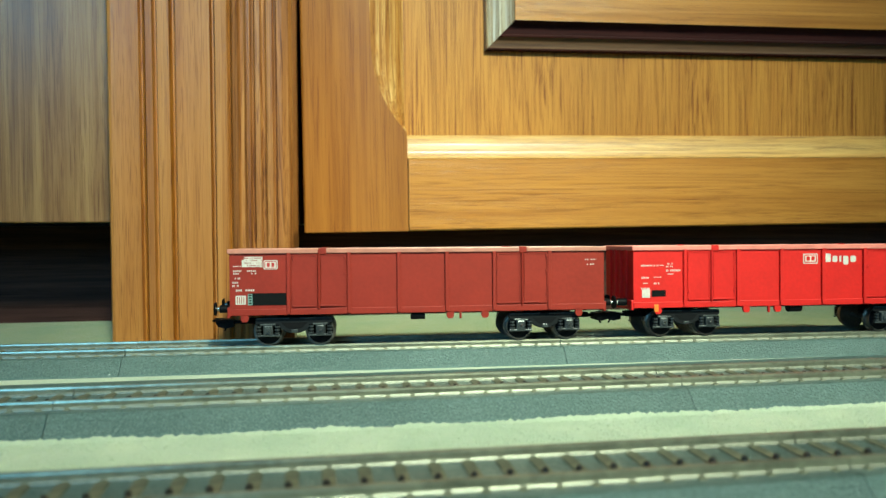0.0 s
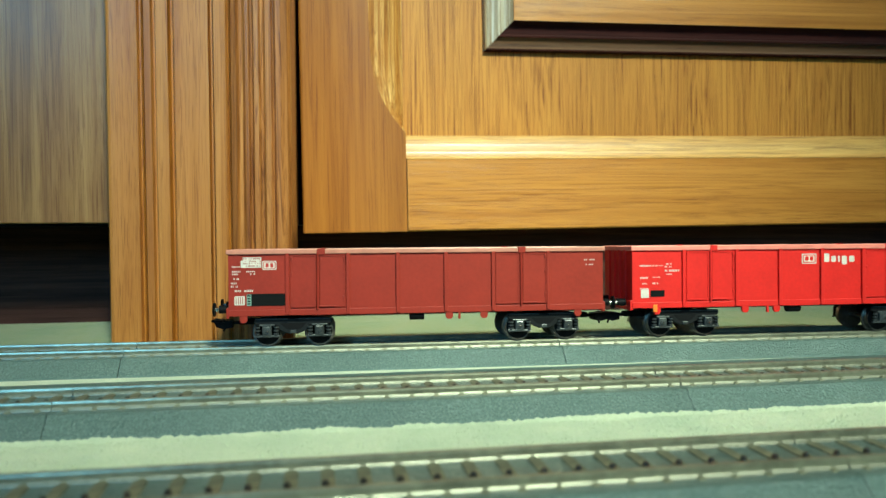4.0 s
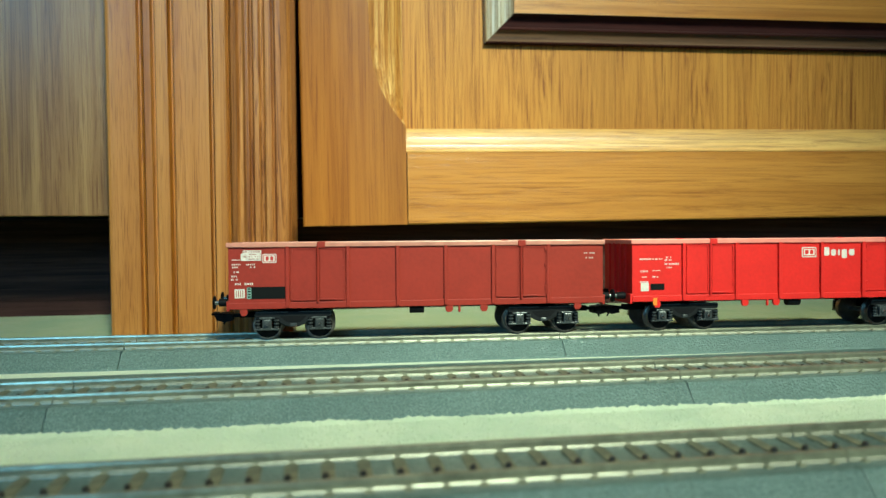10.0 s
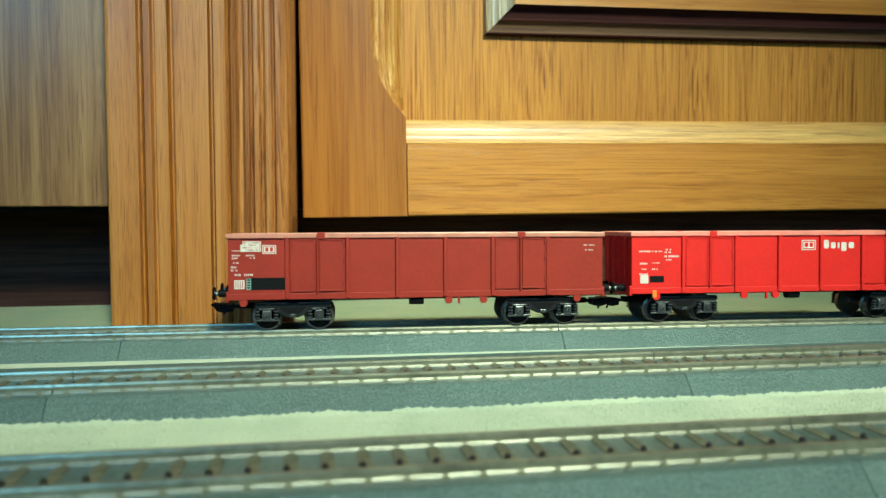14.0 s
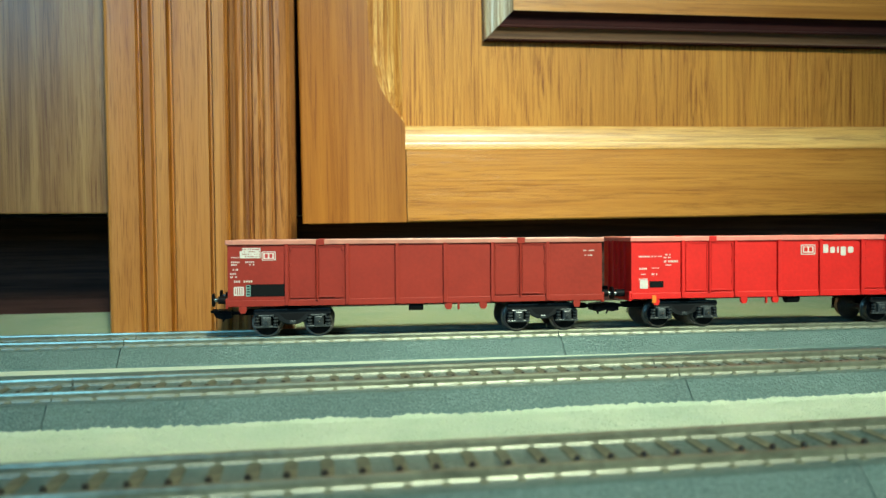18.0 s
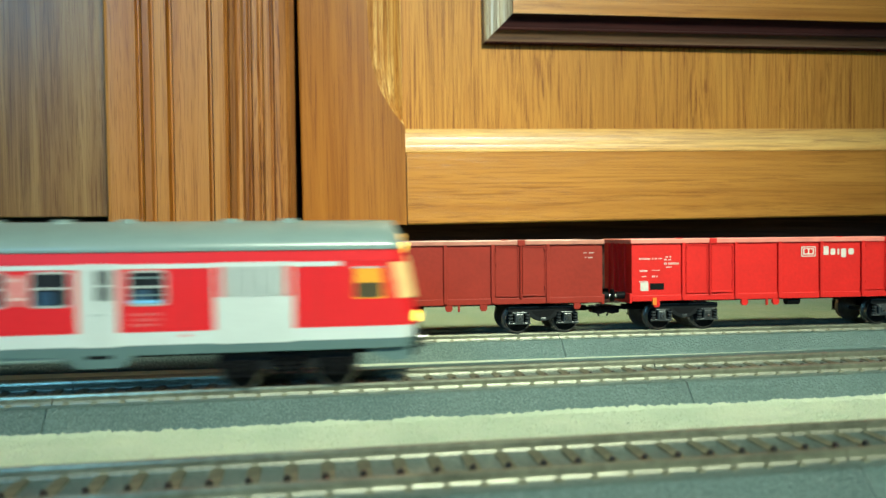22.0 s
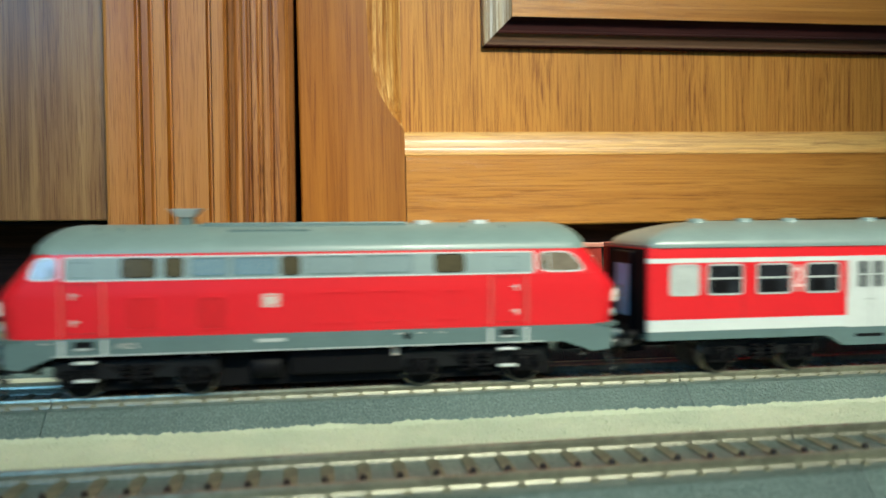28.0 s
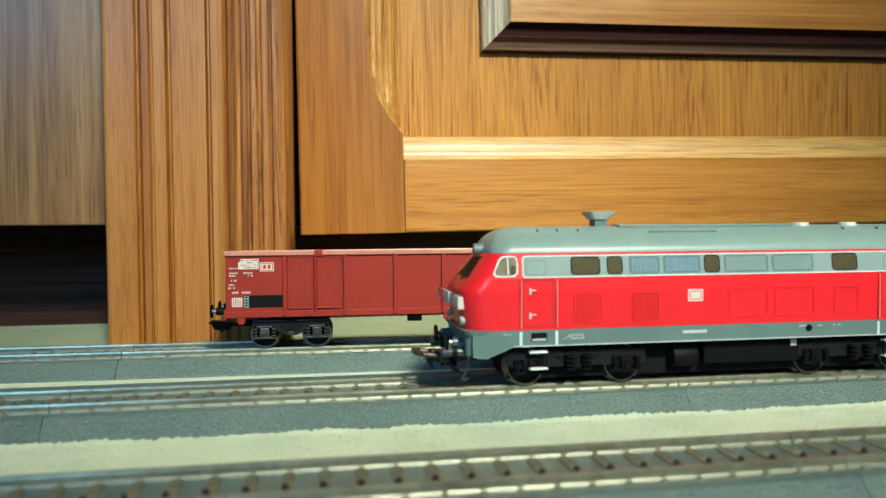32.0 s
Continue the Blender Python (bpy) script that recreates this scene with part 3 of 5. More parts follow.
def line(y0, slope, joint, length, n, first, last, near):
    """A line of sections along y = y0 + slope * x; section 0 begins at x = joint (mm)."""
    ang = math.degrees(math.atan(slope))
    a = section("track_section", length, n, True)
    b = section("track_section", length, n, False)
    used = {True: False, False: False}
    for i in range(first, last):
        x = joint + i * length
        m = pose(x * K, (y0 + slope * x) * K, 0, 0, 0, ang)
        fine = near[0] <= i < near[1]
        src = a if fine else b
        if not used[fine]:
            src.matrix_basis = m
            used[fine] = True
        else:
            copy_thing(src, m)


room()
ground()
cupboard()
line(0.0, 0.0, -100.0, 180.0, 25, -8, 6, (-1, 2))
line(81.7, -0.0259, -101.5, 169.0, 25, -3, 6, (-1, 3))
line(-79.5, 0.0041, 77.0, 180.0, 25, -4, 4, (-2, 2))


# ---------------------------------------------------------------- rolling stock
WHEELS = []


def wheelset(parent, x, r=5.2, rolls=False):
    """Axle with two flanged wheels, its centre at (x, 0, r)."""
    ax = part("wheelset", cyl(0.9, (0, -10, 0), (0, 10, 0), 8), "wheel_steel", parent, at=pose(x * K, 0, r * K))
    for s in (-1, 1):
        w = part("wheel", cyl(r, (0, s * 7.9, 0), (0, s * 10.3, 0), 24, bevel=0.35), "black_plastic", ax, smooth=True)
        part("tyre", ring_y(r + 0.05, r - 0.35, s * 7.7, s * 10.5), "wheel_steel", ax, "bare steel tread", smooth=True)
        part("flange", cyl(r + 0.8, (0, s * 7.3, 0), (0, s * 7.9, 0), 24), "wheel_steel", ax, smooth=True)
    if rolls:
        WHEELS.append((ax, x, r))
    return ax


def ring_y(ro, ri, y0, y1, seg=24):
    bm = bmesh.new()
    rows = []
    for r, y in ((ri, y0), (ro, y0), (ro, y1), (ri, y1)):
        rows.append([bm.verts.new((r * math.cos(i * math.tau / seg) * K, y * K, r * math.sin(i * math.tau / seg) * K)) for i in range(seg)])
    for a, b in zip(rows, rows[1:] + rows[:1]):
        for i in range(seg):
            bm.faces.new((a[i], a[(i + 1) % seg], b[(i + 1) % seg], b[i]))
    return bm


def bogie(parent, cx, base, r=5.2, rolls=False, yside=13.0, heavy=False):
    """Bogie: two side frames with axle boxes, springs and a curved truss, and two wheelsets."""
    h = base / 2
    grey = "black_plastic" if heavy else "axle_grey"
    bg = part("bogie", box(cx - h * 0.7, cx + h * 0.7, -9, 9, 6.0, 10.5, 0.4), "black_plastic", parent, "black plastic bogie")
    for s in (-1, 1):
        prof = [(cx - h - 5.0, 9.6), (cx - h - 4.2, 10.8), (cx + h + 4.2, 10.8), (cx + h + 5.0, 9.6), (cx + h + 4.4, 8.4), (cx + h * 0.75, 8.2),
                (cx + h * 0.42, 5.6), (cx + h * 0.2, 4.7), (cx - h * 0.2, 4.7), (cx - h * 0.42, 5.6), (cx - h * 0.75, 8.2), (cx - h - 4.4, 8.4)]
        if heavy:
            prof = [(cx - h - 6.5, 6.5), (cx - h - 6, 10.5), (cx + h + 6, 10.5), (cx + h + 6.5, 6.5), (cx + h + 3, 5.0), (cx + h * 0.4, 6.0), (cx, 5.2), (cx - h * 0.4, 6.0), (cx - h - 3, 5.0)]
        a, b = sorted((s * yside, s * (yside - 1.4)))
        fr = prism(prof, a, b, "y")
        bmesh.ops.bevel(fr, geom=fr.edges[:], offset=0.0003, segments=1, affect="EDGES")
        part("side_frame", fr, "frame_black", bg)
        hole = [(cx - h * 0.52, 8.9), (cx - h * 0.28, 6.6), (cx, 6.0), (cx + h * 0.28, 6.6), (cx + h * 0.52, 8.9)]
        part("truss_opening", prism(hole, s * (yside + 0.05), s * (yside - 0.5), "y"), "dark_recess", bg)
        for d in (-1, 1):
            x = cx + d * h
            part("axle_box", box(x - 1.8, x + 1.8, *sorted((s * (yside + 1.1), s * (yside - 1))), 3.7, 8.0, 0.6), grey, bg)
            part("box_rib", box(x - 2.9, x + 2.9, *sorted((s * (yside + 1.3), s * (yside + 0.3))), 7.9, 8.5, 0.15), grey, bg)
            part("spring_carrier", box(x - 4.6, x + 4.6, *sorted((s * (yside + 0.9), s * (yside - 0.4))), 3.6, 4.3, 0.15), grey, bg)
            part("axle_cap", cyl(1.25, (x, s * (yside + 1.0), 5.8), (x, s * (yside + 1.6), 5.8), 12, 1.0), grey, bg, smooth=True)
            heavy or part("cap_bolt", cyl(0.45, (x, s * (yside + 1.5), 5.8), (x, s * (yside + 1.9), 5.8), 8), "chrome", bg)
            for e in (-1, 1):
                sp = part("spring", cyl(0.7, (x + e * 3.5, s * (yside + 0.4), 4.3), (x + e * 3.5, s * (yside + 0.4), 8.2), 8), "black_plastic", bg)
                for k in range(3):
                    part("spring_coil", cyl(1.0, (x + e * 3.5, s * (yside + 0.4), 4.6 + k * 1.25), (x + e * 3.5, s * (yside + 0.4), 5.1 + k * 1.25), 8), grey, sp)
        for e in (-1, 1):
            part("frame_edge", box(*sorted((cx + e * h * 0.2, cx + e * (h + 4.4))), *sorted((s * (yside + 0.35), s * (yside - 0.2))), 10.2, 10.7, 0.12), grey, bg)
        part("brake_block", box(cx - 1.2, cx + 1.2, *sorted((s * (yside + 0.6), s * yside)), 4.9, 6.2, 0.2), grey, bg)
        if heavy:
            for e in (-1, 1):
                for k in range(4):
                    part("coil", cyl(1.5, (cx + e * 2.6, s * (yside + 0.9), 4.6 + k * 1.3), (cx + e * 2.6, s * (yside + 0.9), 5.3 + k * 1.3), 12), "black_plastic", bg)
    for d in (-1, 1):
        wheelset(parent, cx + d * h, r, rolls)
    return bg


def buffer_pair(parent, x, d, z, mat="black_plastic", yb=10.0):
    for s in (-1, 1):
        b = part("buffer", cyl(1.5, (x, s * yb, z), (x + d * 3.6, s * yb, z), 14), mat, parent, smooth=True)
        part("buffer_head", cyl(2.7, (x + d * 5.0, s * yb, z), (x + d * 5.7, s * yb, z), 18, 2.4), "black_plastic", b, smooth=True)
        part("buffer_rod", cyl(0.9, (x + d * 3.4, s * yb, z), (x + d * 5.2, s * yb, z), 10), "chrome", b, smooth=True)


def coupler(parent, x, d, z=8.2, reach=6.0):
    c = part("coupler", box(*sorted((x, x + d * reach)), -1.6, 1.6, z - 0.6, z + 0.6, 0.2), "black_plastic", parent, "black hook coupler")
    part("loop", tube([(x + d * reach, -3.6, z + 0.6), (x + d * (reach + 4), -3.4, z + 0.9), (x + d * (reach + 4), 3.4, z + 0.9), (x + d * reach, 3.6, z + 0.6), (x + d * reach, -3.6, z + 0.6)], 0.5, 6), "black_plastic", c)
    part("hook", prism([(x + d * reach, z - 0.4), (x + d * (reach + 2.6), z + 1.0), (x + d * (reach + 2.8), z + 0.2), (x + d * (reach + 1.2), z - 1.2), (x + d * reach, z - 1.4)], -0.8, 0.8, "y"), "black_plastic", c)
    part("coupler_head", prism([(x + d * (reach - 3.5), z + 0.9), (x + d * (reach + 1.5), z + 1.3), (x + d * (reach + 3.4), z + 0.2), (x + d * (reach + 2.4), z - 1.6), (x + d * (reach - 0.4), z - 2.4), (x + d * (reach - 3.5), z - 1.8)], -3.0, 3.0, "y"), "black_plastic", c)
    part("trip_pin", tube([(x + d * (reach - 1), 1.2, z - 0.6), (x + d * (reach + 0.4), 1.2, z - 3.6)], 0.4, 6), "black_plastic", c)
    part("drawbar", box(*sorted((x - d * 9, x)), -2.0, 2.0, z - 0.8, z + 1.4, 0.3), "black_plastic", c)


def bars(parent, x0, x1, z0, z1, ys, side, mat, rows, cols, rng, name="printed_lettering", fill=0.86):
    """Unreadable print: small bars in rows, one mesh."""
    bm = bmesh.new()
    rh = (z1 - z0) / rows
    for r in range(rows):
        x = x0
        while x < x1 - 0.15:
            w = min(0.75, (x1 - x0) / cols) * rng.uniform(0.7, 1.1)
            if rng.random() < fill:
                xe = min(x + w * 0.6, x1)
                join(bm, plate([(x, z0 + rh * (r + 0.2)), (xe, z0 + rh * (r + 0.2)), (xe, z0 + rh * (r + 0.74)), (x, z0 + rh * (r + 0.74))], ys, side, 0.06, 0.05))
            x += w
    return part(name, bm, mat, parent)


def freight_wagon(name, paint, rim, m, label, light_print):
    """Four-axle open wagon, origin at the middle between the rails."""
    w = empty(name, m, label, "freight wagon", "open freight wagons")
    H, HW = 73.0, 16.0
    ys = lambda z: HW
    rng = random.Random(3 if light_print else 8)
    # tub of four walls and a floor
    part("floor_plate", box(-H + 1, H - 1, -HW + 1, HW - 1, 13.2, 14.4), "black_plastic", w)
    walls = {}
    for s in (-1, 1):
        walls[s] = part("side_wall", box(-H, H, *sorted((s * HW, s * (HW - 1.0))), 12.6, 35.8, 0.15), paint, w)
        part("end_wall", box(*sorted((s * H, s * (H - 1.0))), -HW + 1.05, HW - 1.05, 12.6, 35.8, 0.15), paint, w)
        # top rim
        for x0, x1 in ((-H - 0.7, -39.9), (-37.1, 38.1), (41.1, H + 0.7)):
            part("rim", box(x0, x1, *sorted((s * (HW + 0.9), s * (HW - 1.6))), 35.3, 37.15, 0.3), rim, w, "top rim, lightened for the lamp's glint along it")
        for xc in (-38.5, 39.6):
            part("rim_latch", box(xc - 1.5, xc + 1.5, *sorted((s * (HW + 1.1), s * (HW - 1.2))), 34.9, 37.3, 0.2), paint, w)
        part("end_rim", box(*sorted((s * (H + 0.7), s * (H - 1.6))), -HW + 1.65, HW - 1.65, 35.3, 37.1, 0.3), rim, w)
        # sole bar and ribs
        part("sole_bar", box(-H, H, *sorted((s * (HW + 0.35), s * (HW - 0.6))), 12.0, 14.4, 0.2), paint, w)
        for x in (-51.2, -28.4, -9.3, 9.4, 28.2, 50.4):
            part("side_rib", box(x - 0.75, x + 0.75, *sorted((s * (HW + 1.0), s * (HW - 0.3))), 12.4, 35.6, 0.2), paint, walls[s])
        for xc in (-39.8, 39.4):
            for e in (-1, 1):
                x0, x1 = sorted((xc + e * 0.75, xc + e * 10.3))
                leaf = part("door_leaf", plate(rounded(x0, x1, 15.0, 34.9, 0.4, 2), ys, s, 0.3), paint, walls[s])
                part("leaf_frame", ring(x0 + 0.5, x1 - 0.5, 15.5, 34.4, 0.3, 0.5, ys, s, 0.6), paint, leaf)
                for hz in (18.0, 27.0, 33.0):
                    part("hinge", box(x0 + (8.7 if e > 0 else 0.1), x0 + (9.5 if e > 0 else 0.9), *sorted((s * (HW + 0.9), s * HW)), hz, hz + 1.2, 0.12), paint, leaf)
            part("locking_bar", cyl(0.5, (xc, s * (HW + 0.65), 14.2), (xc, s * (HW + 0.65), 36.6), 8), paint, walls[s], smooth=True)
            part("bar_handle", box(xc - 0.2, xc + 6.5, *sorted((s * (HW + 0.9), s * (HW + 0.4))), 15.1, 15.7, 0.15), paint, walls[s])
        # steps and hooks under the sole bar
        turn = 1 if light_print else -1
        for x in (turn * 10.7, turn * 24.5, turn * -67.5, turn * 62.5):
            part("rope_hook", prism([(x - 1.3, 12.2), (x - 1.5, 10.6), (x - 0.8, 9.5), (x + 0.8, 9.5), (x + 1.5, 10.6), (x + 1.3, 12.2)], s * (HW + 0.2), s * (HW - 0.9), "y"), paint, w)
        part("brake_lever", box(turn * 14.7 - 0.4, turn * 14.7 + 0.4, *sorted((s * (HW + 0.3), s * (HW - 0.6))), 9.4, 12.2, 0.1), paint, w)
        # end wall ribs
        for y in (-9, -3, 3, 9):
            part("end_rib", box(*sorted((s * (H + 0.8), s * (H - 0.3))), y - 0.7, y + 0.7, 12.8, 35.6, 0.2), paint, w)
        part("end_beam", box(*sorted((s * (H + 0.9), s * (H - 0.3))), -HW, HW, 11.2, 15.2, 0.3), paint, w)
        buffer_pair(w, s * (H + 0.8), s, 14.2)
        coupler(w, s * (H - 2), s)
    part("underframe", box(-H + 3, H - 3, -5, 5, 10.6, 13.1, 0.3), "black_plastic", w)
    part("brake_cylinder", cyl(1.9, (-4.5, -13, 11.0), (1.0, -13, 11.0), 12), "black_plastic", w, smooth=True)
    for s in (-1, 1):
        bogie(w, s * 49.3, 19.8)
    # print on both sides
    for s in (-1, 1):
        if light_print:
            sets = [(-71.6, -68.6, 30.3, 31.0, 1, 4), (-71.6, -68.6, 27.4, 29.4, 2, 4), (-66.4, -62.8, 27.4, 29.4, 2, 4), (-72.0, -69.0, 25.5, 26.7, 1, 6), (-72.0, -69.6, 22.7, 25.1, 2, 4),
                    (-72.0, -63.6, 20.9, 22.3, 1, 12), (-25.5, -17.8, 12.7, 13.6, 1, 12), (-3.0, 0.0, 12.6, 13.6, 1, 4), (13.2, 18.0, 12.7, 13.6, 1, 8),
                    (46.0, 50.5, 12.6, 13.4, 1, 6), (56.4, 65.0, 12.6, 13.6, 1, 10), (65.2, 69.6, 31.5, 32.4, 1, 6), (65.2, 69.0, 29.6, 30.5, 1, 5)]
        else:
            sets = [(-70.4, -62.4, 28.6, 29.8, 1, 11), (-61.6, -60.2, 28.8, 29.6, 1, 2), (-59.2, -56.4, 28.2, 30.4, 2, 4), (-59.2, -52.8, 26.4, 27.9, 1, 8), (-59.2, -56.0, 25.2, 26.2, 1, 4), (-69.6, -66.2, 23.6, 25.0, 1, 5),
                    (-64.4, -61.0, 24.2, 24.8, 1, 4), (-68.8, -66.8, 21.6, 22.4, 1, 3), (-64.4, -61.8, 21.4, 22.6, 1, 4), (-69.8, -66.2, 19.4, 20.6, 1, 5),
                    (-23.0, -15.8, 12.7, 13.7, 1, 12), (-70.6, -68.8, 12.7, 13.6, 1, 2), (-41.5, -39.6, 12.9, 13.7, 1, 2), (3.4, 7.2, 12.9, 13.8, 1, 3), (26.0, 30.0, 12.9, 13.6, 1, 4)]
        for q in sets:
            bars(w, *q[:4], ys, s, "print_white", q[4], q[5], rng)
        yy = lambda z: HW + 0.05
        if light_print:
            part("notice_panel", plate(rounded(-66.0, -51.8, 15.8, 20.4, 0.1, 1), yy, s, 0.08), "print_black", w, "black chalk panel")
            part("load_grid", plate(rounded(-70.8, -67.0, 16.2, 19.6, 0.2, 1), yy, s, 0.08), "print_white", w)
            tb = part("inscription_table", plate([(-68.4, 30.3), (-60.8, 30.3), (-60.8, 34.2), (-67.6, 34.2), (-67.6, 33.0), (-68.4, 33.0)], yy, s, 0.08), "print_white", w, "white printed table of unreadable figures")
            bars(tb, -67.4, -61.0, 30.5, 34.1, lambda z: HW + 0.09, s, paint, 4, 13, rng, "table_mark", 0.6)
            part("brake_sign", plate(rounded(-66.6 + 0.3, -64.6, 15.9, 20.2, 0.2, 1), yy, s, 0.14), "print_teal", w)
            lg = part("emblem", plate(rounded(-60.4, -55.2, 29.4, 32.8, 0.3, 2), yy, s, 0.08), "print_white", w, "small white rectangular emblem")
            part("emblem_frame", ring(-59.8, -55.8, 29.95, 32.25, 0.2, 0.28, yy, s, 0.12), "print_red", lg)
            for xa, xz in ((-59.2, -58.1), (-57.5, -56.4)):
                part("emblem_mark", plate(rounded(xa, xz, 30.3, 31.9, 0.3, 2), yy, s, 0.13), "print_red", lg)
            for q in range(4):
                part("grid_line", plate([(-70.3 + q * 0.8, 16.6), (-70.05 + q * 0.8, 16.6), (-70.05 + q * 0.8, 19.2), (-70.3 + q * 0.8, 19.2)], yy, s, 0.12), "wagon_brown", w)
            for q in range(4):
                part("sign_rung", plate([(-66.0, 16.4 + q), (-64.9, 16.4 + q), (-64.9, 16.9 + q), (-66.0, 16.9 + q)], yy, s, 0.18), "print_black", w)
        else:
            part("notice_panel", plate(rounded(-65.3, -59.4, 16.6, 19.2, 0.1, 1), yy, s, 0.08), "print_black", w, "black chalk panel")
            part("load_grid", plate(rounded(-69.4, -66.0, 16.2, 19.6, 0.2, 1), yy, s, 0.08), "print_white", w)
            part("orange_bracket", box(-64.4, -62.6, *sorted((s * (HW + 0.6), s * HW)), 10.4, 13.4, 0.15), "orange_paint", w)
            lg = part("emblem", plate(rounded(0.6, 7.1, 29.2, 33.4, 0.3, 2), yy, s, 0.08), "print_white", w, "white rectangular emblem")
            part("emblem_frame", ring(1.4, 6.3, 30.0, 32.6, 0.2, 0.4, yy, s, 0.12), "wagon_red", lg)
            for xa, xz in ((2.0, 3.6), (4.2, 5.7)):
                part("emblem_mark", plate(rounded(xa, xz, 30.5, 32.3, 0.4, 2), yy, s, 0.13), "wagon_red", lg)
            bm = bmesh.new()
            for x0, x1, z0, z1 in ((10.0, 13.2, 29.7, 33.5), (13.7, 16.2, 29.7, 32.5), (16.8, 18.0, 29.7, 32.5), (18.5, 21.2, 28.6, 32.5), (21.8, 24.6, 29.7, 32.5)):
                join(bm, plate(rounded(x0 + 0.1, x1 - 0.25, z0 + 0.1, z1 - 0.1, 0.6, 3), yy, s, 0.08))
            part("brand_mark", bm, "print_white", w, "white printed brand shapes")
    return w


def soften(pts, times=2):
    """Round off the corners of an outline."""
    for _ in range(times):
        pts = [((1 - f) * a[0] + f * b[0], (1 - f) * a[1] + f * b[1]) for a, b in zip(pts, pts[1:] + pts[:1]) for f in (0.16, 0.84)]
    return pts


def window(parent, x0, x1, z0, z1, ys, s, glass, frame="pale_grey", split=0.54, r=0.7, bar=0.0):
    """Framed coach window with a cross bar and often an upright."""
    g = part("window", plate(rounded(x0, x1, z0, z1, r), ys, s, 0.04), glass, parent)
    part("window_frame", ring(x0, x1, z0, z1, r, 0.55, ys, s, 0.22), frame, g, "silver window frame")
    if split:
        zc = z0 + (z1 - z0) * split
        part("cross_bar", plate([(x0, zc - 0.28), (x1, zc - 0.28), (x1, zc + 0.28), (x0, zc + 0.28)], ys, s, 0.16), frame, g)
    if bar:
        part("upright_bar", plate([(bar - 0.2, z0), (bar + 0.2, z0), (bar + 0.2, z1), (bar - 0.2, z1)], ys, s, 0.14), frame, g)
    return g


